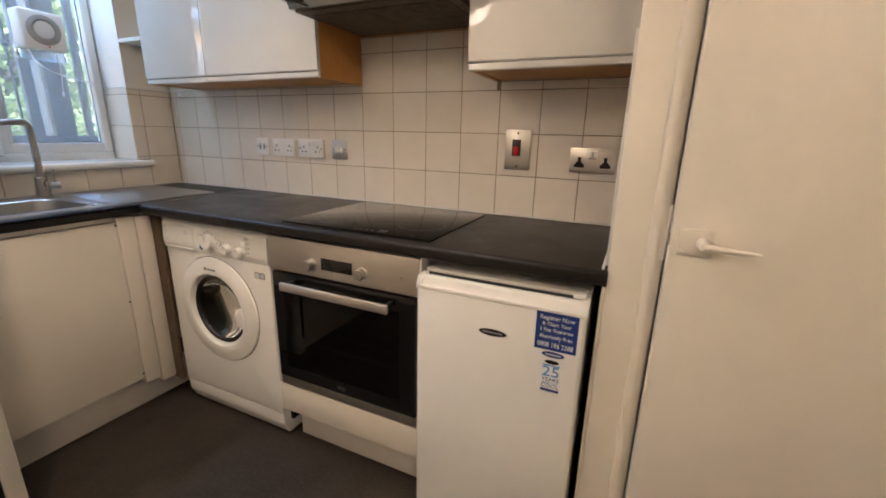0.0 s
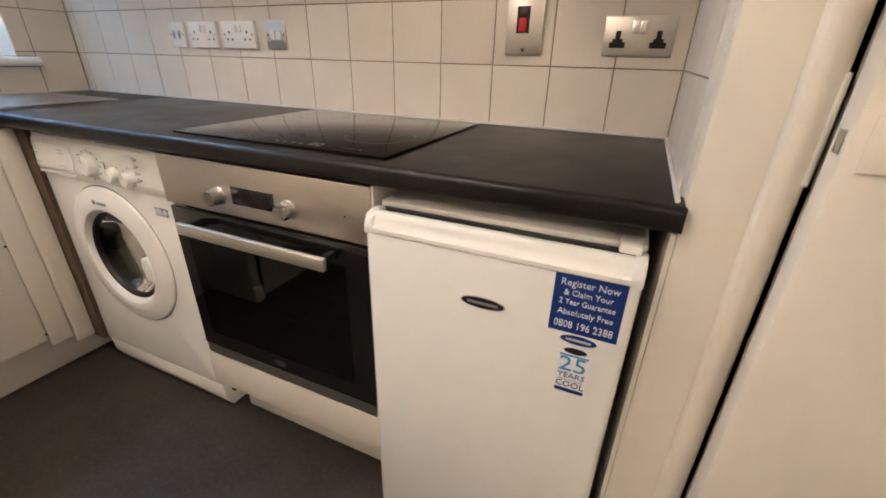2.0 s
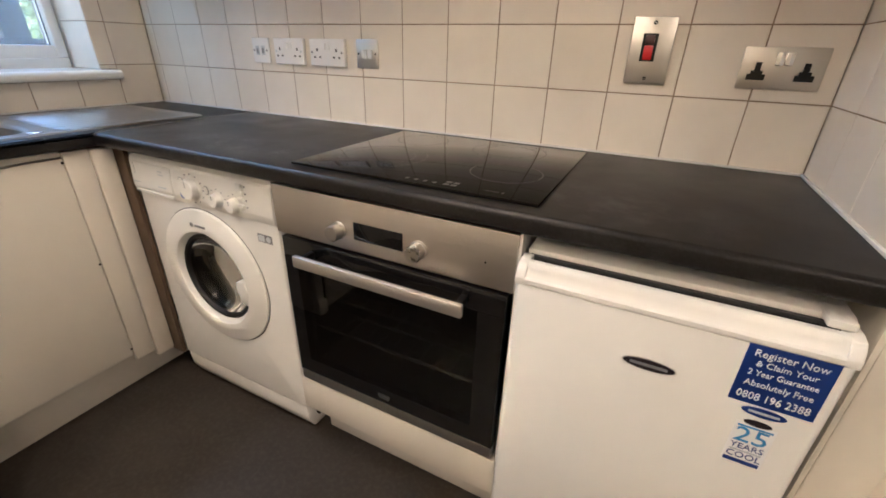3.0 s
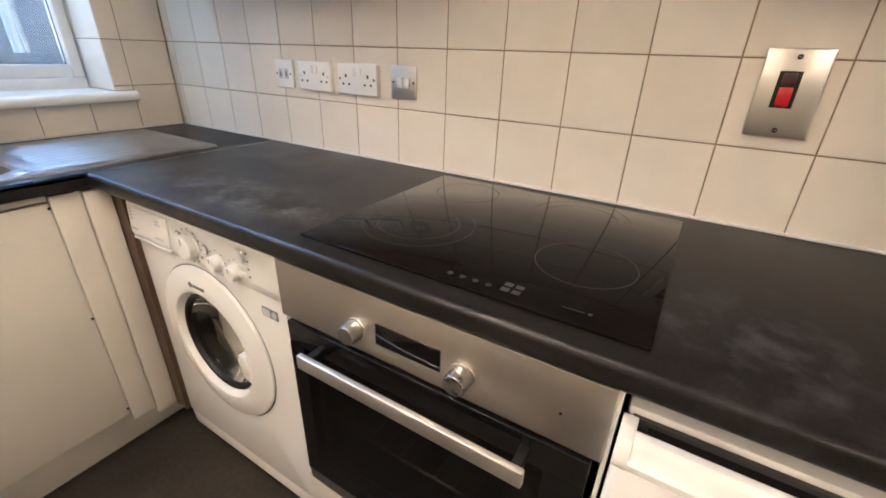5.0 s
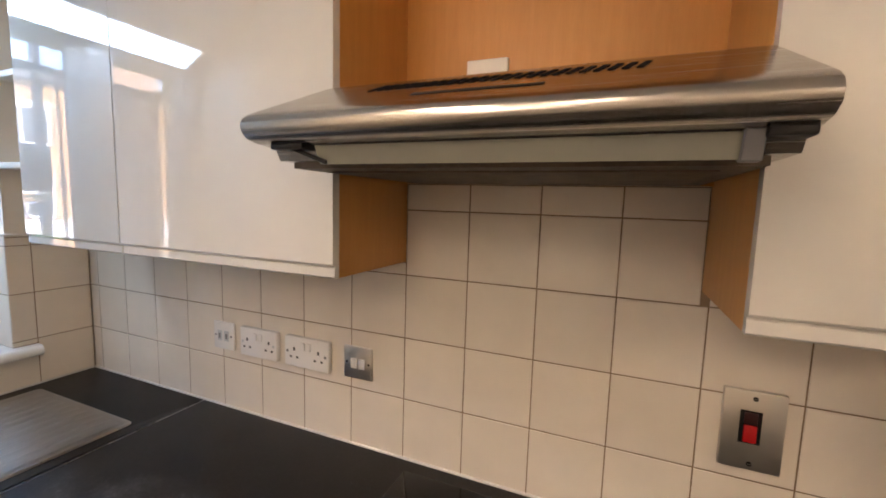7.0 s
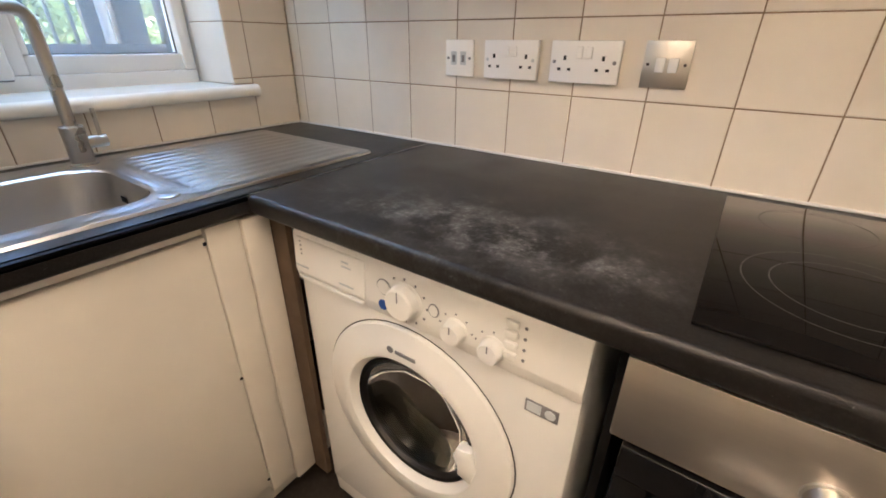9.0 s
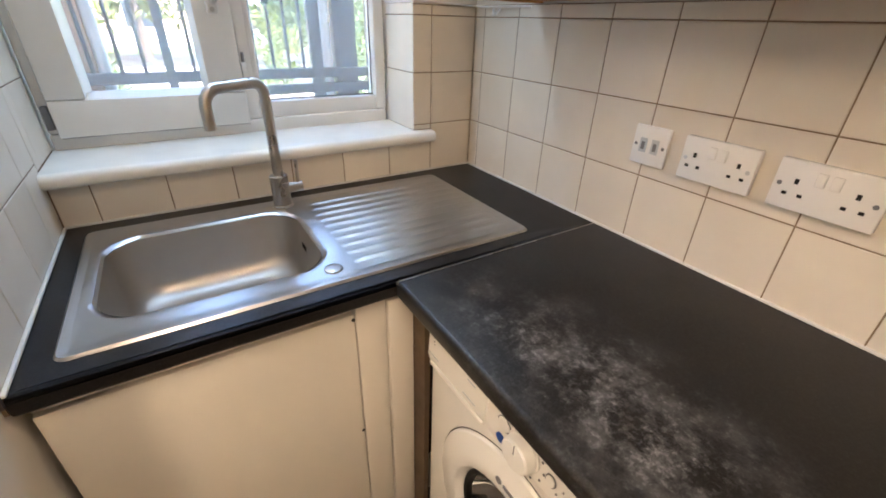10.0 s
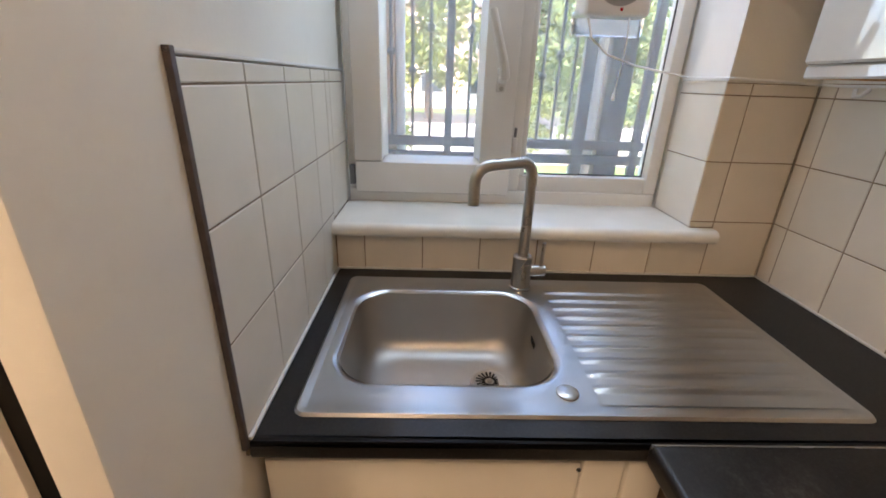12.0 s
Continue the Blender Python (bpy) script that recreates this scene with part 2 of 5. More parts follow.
BRICK = plain("yellow_stock_brick", (0.46, 0.27, 0.115), 0.85, vary=0.25, scale=4)
BRICKNEAR = plain("pale_brick", (0.60, 0.43, 0.31), 0.85, vary=0.25, scale=12)
ROOF = plain("grey_roof", (0.10, 0.095, 0.095), 0.8, vary=0.2)
FARGLASS = plain("far_window_glass", (0.035, 0.045, 0.055), 0.1, vary=0.2)
FARWHITE = plain("far_white_frame", (0.62, 0.61, 0.58), 0.5)
ASPHALT = plain("asphalt", (0.055, 0.054, 0.052), 0.85, vary=0.25, scale=9)
PAVE = plain("pale_pavement", (0.46, 0.42, 0.38), 0.85, vary=0.15, scale=5)
GRASS = plain("grass_ground", (0.11, 0.19, 0.04), 0.9, vary=0.4, scale=3)
BARK = plain("tree_bark", (0.075, 0.055, 0.04), 0.9, vary=0.4, scale=14)
LEAF_A = leaf_material("broad_leaves", (0.08, 0.12, 0.03), (0.17, 0.21, 0.08))
LEAF_B = leaf_material("yellow_green_leaves", (0.10, 0.14, 0.03), (0.20, 0.22, 0.07))
LAMPGLOW = Nodes("lit_bulb").set((0.9, 0.8, 0.6), 0.3, 0.0, Emission_Color=(1.0, 0.70, 0.40, 1.0), Emission_Strength=25.0).m


# ---------------------------------------------------------------- mesh tools
def mesh_of(bm, name, mat, angle=32):
    me = bpy.data.meshes.new(name)
    bmesh.ops.recalc_face_normals(bm, faces=bm.faces)
    bm.to_mesh(me)
    bm.free()
    me.materials.append(mat)
    if angle:
        me.polygons.foreach_set("use_smooth", [True] * len(me.polygons))
        me.set_sharp_from_angle(angle=radians(angle))
    return me


def part(name, bm, material, parent=None, label="", angle=32):
    """Links a bmesh as one mesh object under a thing or a part."""
    ob = new(name, mesh_of(bm, name, material, angle))
    if parent is not None:
        ob.parent = parent
        ob.matrix_parent_inverse = base_of(parent).inverted()
    if label:
        ob["label"] = label
    return ob


def base_of(ob):
    m = Matrix.Translation(ob.location)
    return m if ob.parent is None else base_of(ob.parent) @ ob.matrix_parent_inverse @ m


def thing(name, at, label, category, group="", kind=""):
    ob = new(name)
    ob.location = at
    ob.empty_display_size = 0.05
    return tagged(ob, label, category, group, kind)


def single(name, bm, mat, label, category, group="", kind="", angle=32):
    return tagged(part(name, bm, mat, None, "", angle), label, category, group, kind)


def box(x0, x1, y0, y1, z0, z1, r=0.0, seg=2, bm=None):
    own = bm is None
    bm2 = bmesh.new()
    v = bmesh.ops.create_cube(bm2, size=1.0)["verts"]
    for p in v:
        p.co = Vector(((x0 + x1) / 2 + p.co.x * (x1 - x0), (y0 + y1) / 2 + p.co.y * (y1 - y0), (z0 + z1) / 2 + p.co.z * (z1 - z0)))
    if r:
        bmesh.ops.bevel(bm2, geom=bm2.edges[:], offset=r, segments=seg, profile=0.5, affect="EDGES")
    return bm2 if own else merge(bm, bm2)


def merge(bm, other):
    me = bpy.data.meshes.new("tmp")
    other.to_mesh(me)
    other.free()
    bm.from_mesh(me)
    bpy.data.meshes.remove(me)
    return bm


def axis_turn(axis):
    return {"z": Matrix.Identity(3), "y": Euler((radians(90), 0, 0)).to_matrix(), "x": Euler((0, radians(90), 0)).to_matrix()}[axis]


def lathe(profile, at, axis="z", n=28, bm=None, close=False):
    """Turns a list of (radius, height) about an axis through at. axis y: height grows towards -y."""
    bm = bm or bmesh.new()
    turn = axis_turn(axis)
    rings = []
    for r, h in profile:
        if r < 1e-6:
            rings.append([bm.verts.new(Vector(at) + turn @ Vector((0, 0, h)))])
        else:
            rings.append([bm.verts.new(Vector(at) + turn @ Vector((r * math.cos(2 * math.pi * k / n), r * math.sin(2 * math.pi * k / n), h))) for k in range(n)])
    for a, b in zip(rings, rings[1:]):
        for k in range(n):
            j = (k + 1) % n
            q = [a[k % len(a)], a[j % len(a)], b[j % len(b)], b[k % len(b)]]
            q = list(dict.fromkeys(q))
            if len(q) > 2:
                bm.faces.new(q)
    return bm


def rod(a, b, r, n=12, bm=None):
    return tube([a, b], r, n, bm)


def tube(points, r, n=12, bm=None):
    """A round tube along points, with capped ends."""
    bm = bm or bmesh.new()
    pts = [Vector(p) for p in points]
    rings, side = [], None
    for i, p in enumerate(pts):
        d = (pts[min(i + 1, len(pts) - 1)] - pts[max(i - 1, 0)]).normalized()
        side = (side - d * side.dot(d)).normalized() if side else d.orthogonal().normalized()
        up = d.cross(side)
        rad = r[i] if isinstance(r, (list, tuple)) else r
        rings.append([bm.verts.new(p + rad * (math.cos(2 * math.pi * k / n) * side + math.sin(2 * math.pi * k / n) * up)) for k in range(n)])
    for a, b in zip(rings, rings[1:]):
        for k in range(n):
            bm.faces.new((a[k], a[(k + 1) % n], b[(k + 1) % n], b[k]))
    bm.faces.new(rings[0][::-1])
    bm.faces.new(rings[-1])
    return bm


def extrude(profile, axis, lo, hi, r=0.0, seg=3, which=None):
    """A closed outline of pairs drawn along an axis: x takes (y, z), y takes (x, z), z takes (x, y)."""
    bm = bmesh.new()
    put = {"x": lambda s, p: (s, p[0], p[1]), "y": lambda s, p: (p[0], s, p[1]), "z": lambda s, p: (p[0], p[1], s)}[axis]
    a = [bm.verts.new(put(lo, p)) for p in profile]
    b = [bm.verts.new(put(hi, p)) for p in profile]
    n = len(profile)
    for k in range(n):
        bm.faces.new((a[k], a[(k + 1) % n], b[(k + 1) % n], b[k]))
    bm.faces.new(a[::-1])
    bm.faces.new(b)
    if r:
        bmesh.ops.bevel(bm, geom=bm.edges[:], offset=r, segments=seg, profile=0.5, affect="EDGES")
    return bm


def rounded(x0, x1, y0, y1, r, n=6):
    """The outline of a rectangle with rounded corners."""
    out = []
    for cx, cy, a in ((x1 - r, y1 - r, 0), (x0 + r, y1 - r, 90), (x0 + r, y0 + r, 180), (x1 - r, y0 + r, 270)):
        for k in range(n + 1):
            t = radians(a + 90 * k / n)
            out.append((cx + r * math.cos(t), cy + r * math.sin(t)))
    return out


def loft(bm, loops, cap=False):
    rows = [[bm.verts.new(p) for p in loop] for loop in loops]
    for a, b in zip(rows, rows[1:]):
        for k in range(len(a)):
            bm.faces.new((a[k], a[(k + 1) % len(a)], b[(k + 1) % len(b)], b[k]))
    if cap:
        bm.faces.new(rows[-1])
    return bm


def lettering(text, size, at, mat, parent, width=None, face="-y", depth=0.0004, name="lettering"):
    """Raised print in the built-in font, centred at a place on a face that looks to -y or +x."""
    cu = bpy.data.curves.new(name, "FONT")
    cu.body, cu.size, cu.extrude, cu.align_x, cu.align_y = text, size, depth, "CENTER", "CENTER"
    cu.resolution_u = 2
    tmp = new("tmp", cu)
    bpy.context.view_layer.update()
    me = bpy.data.meshes.new_from_object(tmp.evaluated_get(bpy.context.evaluated_depsgraph_get()))
    bpy.data.objects.remove(tmp)
    xs = [v.co.x for v in me.vertices]
    k = width / (max(xs) - min(xs)) if width else 1.0
    turn = pose(*at, 90, 0, 0 if face == "-y" else 90)
    me.transform(turn @ Matrix.Diagonal((k, 1, 1, 1)))
    me.materials.append(mat)
    ob = new(name, me)
    ob.parent = parent
    ob.matrix_parent_inverse = base_of(parent).inverted()
    return ob


def disc_y(x, y, z, rx, rz, mat, parent, name, label="", depth=0.0012, n=28):
    """A flat oval on a face that looks to -y."""
    bm = extrude([(x + rx * math.cos(2 * math.pi * k / n), z + rz * math.sin(2 * math.pi * k / n)) for k in range(n)], "y", y, y - depth)
    return part(name, bm, mat, parent, label)


# ---------------------------------------------------------------- the room
L_WALL = -1.125          # south wall of the sink alcove
STUB_X, STUB_Y = 2.322, -0.548
H = 2.42
SILL_Z = 1.045
WIN_TOP, WIN_R = 2.18, -0.217
TOP = 0.910              # worktop height

single("floor", box(-0.3, 3.6, -3.0, 0.15, -0.1, 0.0), FLOOR, "dark grey-brown mottled vinyl kitchen floor", "floor", kind="structure")
# ceiling is out of view, added so the room holds its light
single("ceiling", box(-0.3, 3.6, -3.0, 0.15, H, H + 0.12), CEIL, "unseen white ceiling, added to close the room for its light", "ceiling", kind="structure")
wall_north = single("wall_north", box(-0.3, 2.452, 0.006, 0.15, 0, H), WALL, "cream painted wall with a tiled splashback", "wall", kind="structure")
wall_return = single("wall_return", box(STUB_X + 0.006, 2.452, STUB_Y, 0.006, 0, H, 0.004), GLOSSPAINT, "short cream painted wall beside the worktop end", "wall", kind="structure")
single("wall_cupboard_head", box(2.452, 3.45, STUB_Y, -0.40, 2.06, H), WALL, "cream painted wall over the cupboard door", "wall", kind="structure")
single("wall_cupboard_side", box(2.955, 3.45, STUB_Y, -0.40, 0, 2.06), WALL, "cream painted wall beside the cupboard", "wall", kind="structure")
# the cupboard's inner shade is put into this wall's colour
single("wall_cupboard_back", box(2.452, 3.45, -0.02, 0.15, 0, H), RECESS_SHADE, "cupboard back wall, near-black to stand for the shade inside", "wall", kind="structure")
single("wall_east", box(3.45, 3.6, -3.0, 0.15, 0, H), WALL, "plain cream painted wall", "wall", kind="structure")
single("wall_south", box(0.62, 3.45, -3.0, -2.85, 0, H), WALL, "plain cream painted wall", "wall", kind="structure")
# the sink alcove's south wall, and its end by the second door
wall_alcove = single("wall_alcove", box(-0.3, 0.763, -1.175, L_WALL - 0.006, 0, H, 0.003), WALL, "cream painted alcove wall, half tiled", "wall", kind="structure")
single("wall_alcove_core", box(-0.3, 0.60, -1.35, -1.175, 0, H), WALL, "plain wall behind the alcove", "wall", kind="structure")
single("wall_west_hall", box(0.60, 0.763, -2.85, -2.02, 0, H), WALL, "plain cream painted wall", "wall", kind="structure")
single("wall_west_head", box(0.60, 0.763, -2.02, -1.175, 2.04, H), WALL, "cream painted wall over the door", "wall", kind="structure")

# window wall, built round its opening
wall_window = thing("wall_window", (0, -0.6, 0), "cream painted window wall with tiles round the sill", "wall", kind="structure")
part("wall_below", box(-0.3, -0.006, L_WALL - 0.006, 0.006, 0, 1.008), WALL, wall_window)
part("wall_pier", box(-0.3, -0.006, WIN_R + 0.006, 0.006, 1.008, H), WALL, wall_window)
part("wall_over", box(-0.3, -0.006, L_WALL - 0.006, WIN_R + 0.006, WIN_TOP, H), WALL, wall_window)


# ---------------------------------------------------------------- second door (south of the alcove) and its frame
door_2 = thing("door_2", (0.763, -1.6, 0), "plain cream painted door standing shut beside the alcove wall", "door", kind="structure")
part("door_leaf", box(0.722, 0.760, -1.97, -1.203, 0.008, 2.025, 0.002), GLOSSPAINT, door_2)
part("door_frame", box(0.60, 0.765, -2.02, -1.98, 0, 2.06, 0.002), GLOSSPAINT, door_2)
# near-black strip added to paint the shade of the gap beside the leaf
part("gap_shade_strip", box(0.62, 0.752, -1.203, -1.1755, 0, 2.04), RECESS_SHADE, door_2)
single("skirting_block", box(0.7645, 0.779, -1.176, -1.127, 0, 0.075, 0.003), GLOSSPAINT, "small cream skirting block at the wall end", "skirting", kind="structure")

# ---------------------------------------------------------------- cupboard door by the fridge, a little ajar
frame_profile = [(2.401, STUB_Y), (2.402, STUB_Y - 0.009), (2.405, STUB_Y - 0.014), (2.412, STUB_Y - 0.016), (2.432, STUB_Y - 0.016), (2.437, STUB_Y - 0.013), (2.439, STUB_Y - 0.004), (2.439, STUB_Y + 0.05), (2.452, STUB_Y + 0.05), (2.452, STUB_Y)]
door_1 = thing("door_1", (2.66, -0.56, 0), "narrow cream painted cupboard door left slightly ajar", "door", kind="structure")
part("door_frame", extrude(frame_profile, "z", 0, 2.06), GLOSSPAINT, door_1, "rounded cream gloss architrave")
part("frame_side", box(2.885, 2.955, STUB_Y - 0.016, -0.40, 0, 2.06, 0.004), GLOSSPAINT, door_1)
part("frame_top", box(2.374, 2.955, STUB_Y - 0.016, -0.40, 2.0, 2.06, 0.003), GLOSSPAINT, door_1)
part("strike_plate", box(2.434, 2.4395, STUB_Y - 0.020, STUB_Y - 0.004, 0.955, 1.075, 0.002), GLOSSPAINT, door_1, "painted-over strike plate")
AJAR = pose(2.880, STUB_Y - 0.018, 0, 0, 0, 2.0) @ pose(-2.880, -(STUB_Y - 0.018), 0)
FY = STUB_Y - 0.054      # the leaf's front before it is swung


def swung(name, bm, mat, parent, label=""):
    bm.transform(AJAR)
    return part(name, bm, mat, parent, label)


leaf = swung("door_leaf", box(2.4385, 2.880, FY, FY + 0.036, 0.008, 1.995, 0.002), GLOSSPAINT, door_1)
swung("handle_plate", box(2.452, 2.512, FY - 0.003, FY, 0.985, 1.040, 0.0012), GLOSSPAINT, leaf, "painted-over handle plate")
swung("latch", box(2.4365, 2.4395, FY + 0.010, FY + 0.024, 1.000, 1.024, 0.001), STEEL_TAP, leaf)
swung("handle_rose", lathe([(0.0, 0.0), (0.012, 0.0), (0.012, 0.012), (0.009, 0.018), (0.009, 0.036), (0.0, 0.038)], (2.494, FY - 0.003, 1.012), "y", 18), GLOSSPAINT, leaf)
swung("lever", tube([(2.492, FY - 0.036, 1.012), (2.52, FY - 0.038, 1.011), (2.56, FY - 0.036, 1.009), (2.584, FY - 0.030, 1.006)], [0.0075, 0.006, 0.0048, 0.003], 12), GLOSSPAINT, leaf, "white painted lever handle")
for dx, dz in ((0.008, 0.05), (0.008, 0.008), (0.052, 0.05)):
    swung("screw", lathe([(0.0, 0.0), (0.003, 0.0), (0.0025, 0.0012), (0.0, 0.0014)], (2.452 + dx, FY - 0.003, 0.985 + dz), "y", 10), GLOSSPAINT, leaf)

# ---------------------------------------------------------------- window
WX = -0.20
window_1 = thing("window_1", (WX, -0.67, 1.05), "white plastic window with one opening casement", "window", kind="structure")
W0, W1 = L_WALL + 0.004, WIN_R - 0.004


def bar(y0, y1, z0, z1, x0, x1, name, parent=window_1, r=0.006):
    return part(name, box(x0, x1, y0, y1, z0, z1, r, 2), UPVC, parent)


window_frame = bar(W0, W1, 1.02, 1.082, WX - 0.055, WX + 0.012, "window_frame")
bar(W0, W0 + 0.040, 1.082, WIN_TOP, WX - 0.055, WX + 0.010, "frame_jamb")
bar(W1 - 0.035, W1, 1.082, WIN_TOP, WX - 0.055, WX + 0.010, "frame_jamb")
bar(W0 + 0.04, W1 - 0.035, WIN_TOP - 0.06, WIN_TOP, WX - 0.055, WX + 0.010, "frame_head")
bar(-0.672, -0.628, 1.082, WIN_TOP - 0.06, WX - 0.055, WX + 0.008, "mullion")
# opening casement
sash = bar(W0 + 0.022, -0.662, 1.074, 1.162, WX - 0.04, WX + 0.032, "casement_rail")
bar(W0 + 0.022, W0 + 0.100, 1.162, WIN_TOP - 0.02, WX - 0.04, WX + 0.032, "casement_stile")
bar(-0.752, -0.662, 1.162, WIN_TOP - 0.02, WX - 0.04, WX + 0.032, "casement_stile")
bar(W0 + 0.100, -0.752, WIN_TOP - 0.10, WIN_TOP - 0.02, WX - 0.04, WX + 0.032, "casement_rail")
# sloping glazing beads of the casement
for z0, z1, flip in ((1.160, 1.174, 1), (WIN_TOP - 0.112, WIN_TOP - 0.098, -1)):
    lo, hi = (z0, z1) if flip > 0 else (z1, z0)
    part("bead", extrude([(WX - 0.020, lo), (WX + 0.024, lo), (WX - 0.014, hi), (WX - 0.020, hi)], "y", W0 + 0.099, -0.751), UPVC, window_1)
for y0, y1 in ((W0 + 0.099, W0 + 0.111), (-0.751, -0.763)):
    part("bead", extrude([(WX - 0.020, y0), (WX + 0.024, y0), (WX - 0.014, y1), (WX - 0.020, y1)], "z", 1.1745, WIN_TOP - 0.1125), UPVC, window_1)
part("weather_seal", box(WX + 0.012, WX + 0.0145, W0 + 0.024, -0.664, 1.0705, 1.0745), GREYPRINT, window_1)
# fixed light
bar(-0.630, W1 - 0.03, 1.080, 1.128, WX - 0.04, WX + 0.004, "bead", r=0.008)
bar(-0.632, -0.614, 1.128, WIN_TOP - 0.06, WX - 0.04, WX + 0.004, "bead", r=0.006)
bar(W1 - 0.036, W1 - 0.024, 1.128, WIN_TOP - 0.06, WX - 0.04, WX + 0.004, "bead", r=0.004)
for y0, y1, z0 in ((W0 + 0.098, -0.750, 1.160), (-0.616, W1 - 0.034, 1.126)):
    pane = part("pane", box(WX - 0.030, WX - 0.026, y0, y1, z0, WIN_TOP - 0.05), GLASS, window_1)
    pane.visible_shadow = False
    for s in (y0, y1 - 0.004):
        part("gasket", box(WX - 0.026, WX - 0.020, s, s + 0.004, z0, WIN_TOP - 0.06), BLACK, window_1)
    part("gasket", box(WX - 0.026, WX - 0.020, y0 + 0.004, y1 - 0.004, z0, z0 + 0.005), BLACK, window_1)
part("hinge", box(WX + 0.008, WX + 0.030, W0 + 0.006, W0 + 0.020, 1.095, 1.150, 0.003), GREYPRINT, window_1)
espag = part("handle_base", box(WX + 0.032, WX + 0.044, -0.720, -0.694, 1.352, 1.412, 0.005, 3), LEVER, window_1, "white window handle base with shading put into its grey")
part("handle_lever", tube([(WX + 0.05, -0.704, 1.385), (WX + 0.066, -0.703, 1.390), (WX + 0.072, -0.708, 1.42), (WX + 0.072, -0.744, 1.54)], [0.013, 0.013, 0.0115, 0.009], 10), LEVER, espag, "white lever handle with shading put into its grey")
part("key_lock", lathe([(0.0, 0.0), (0.006, 0.0), (0.006, 0.004), (0.0, 0.005)], (WX + 0.044, -0.707, 1.362), "x", 12), STEEL_TAP, espag)
catch = part("catch", box(WX + 0.008, WX + 0.024, -0.660, -0.646, 1.195, 1.235, 0.003), UPVC, window_1)
part("catch_pin", rod((WX + 0.016, -0.653, 1.238), (WX + 0.022, -0.653, 1.262), 0.004, 8), GREYPRINT, window_1)

sill_edge = [(-0.19, 1.010), (0.018, 1.010)] + [(0.020 + 0.0175 * math.cos(radians(a)), 1.0275 + 0.0175 * math.sin(radians(a))) for a in (-75, -50, -25, 0, 25, 50, 75)] + [(0.018, SILL_Z), (-0.19, SILL_Z)]
sill = extrude(sill_edge, "y", L_WALL + 0.001, -0.156)
single("window_sill", sill, SILLM, "white window board with a rounded front edge", "window sill", kind="structure")
single("window_reveal", box(-0.188, 0.0, WIN_R + 0.002, WIN_R + 0.0058, 1.396, WIN_TOP, 0.0), UPVC, "white painted window reveal", "trim", kind="structure")

# extractor fan let into the glass, with its cord and cable
fan = thing("extractor_fan", (WX, -0.441, 1.52), "white square window extractor fan with a pull cord", "fan")
part("fan_case", box(WX - 0.026, WX + 0.062, -0.522, -0.360, 1.535, 1.698, 0.010, 3), SOCKET, fan)
part("fan_ring", lathe([(0.062, 0.0), (0.062, 0.004), (0.056, 0.007), (0.043, 0.007), (0.040, 0.001), (0.0, 0.001)], (WX + 0.062, -0.441, 1.618), "x", 30), RINGGREY, fan, "pale grey ring grille")
part("fan_cone", lathe([(0.040, 0.0), (0.036, 0.006), (0.0, 0.008)], (WX + 0.062, -0.441, 1.618), "x", 26), SOCKET, fan)
part("indicator", lathe([(0.0, 0.0), (0.004, 0.0), (0.003, 0.002), (0.0, 0.002)], (WX + 0.062, -0.432, 1.550), "x", 10), RED, fan)
part("clear_base", box(WX - 0.022, WX + 0.02, -0.530, -0.352, 1.495, 1.552, 0.006, 2), CLEAR, fan, "clear plastic mounting ring")
part("pull_cord", tube([(WX + 0.05, -0.405, 1.535), (WX + 0.052, -0.402, 1.47), (WX + 0.050, -0.406, 1.41), (WX + 0.052, -0.412, 1.36)], 0.0016, 6), SOCKET, fan)
part("cord_end", lathe([(0.0, -0.012), (0.005, -0.010), (0.004, 0.006), (0.0, 0.012)], (WX + 0.052, -0.412, 1.352), "z", 10), SOCKET, fan)
part("cable", tube([(WX + 0.03, -0.50, 1.535), (WX + 0.035, -0.488, 1.49), (WX + 0.034, -0.44, 1.452), (WX + 0.030, -0.36, 1.428), (WX + 0.026, -0.26, 1.412), (WX + 0.04, WIN_R - 0.004, 1.404), (-0.004, WIN_R - 0.003, 1.402), (0.006, WIN_R + 0.01, 1.402), (0.005, -0.10, 1.398), (0.006, -0.012, 1.394), (0.06, -0.008, 1.392), (0.25, -0.008, 1.392)], 0.0028, 6), SOCKET, fan)

# ---------------------------------------------------------------- worktops
def worktop(x0, x1, y0, y1, front, name, label):
    """front: the side that has the rounded edge, y0 or x1."""
    t, r = 0.038, 0.011
    arc = [(r - r * math.sin(radians(a)), r - r * math.cos(radians(a))) for a in (0, 22, 45, 68, 90)]
    if front == "y":
        prof = [(y1, TOP - t), (y1, TOP)] + [(y0 + d, TOP - e) for d, e in arc] + [(y0 + d, TOP - t + e) for d, e in arc[::-1]]
        return single(name, extrude(prof, "x", x0, x1), WORKTOP, label, "worktop")
    prof = [(x0, TOP - t), (x0, TOP)] + [(x1 - d, TOP - e) for d, e in arc] + [(x1 - d, TOP - t + e) for d, e in arc[::-1]]
    return single(name, extrude(prof, "y", y0, y1), WORKTOP, label, "worktop")


long_top = worktop(0.5715, 2.3285, -0.5635, -0.001, "y", "worktop", "black slate-effect worktop with pale powdery smears")
part("end_strip", box(2.3288, 2.3308, -0.561, -0.5495, TOP - 0.036, TOP - 0.002), BLACK, long_top, "black laminate end strip")
bm = bmesh.new()
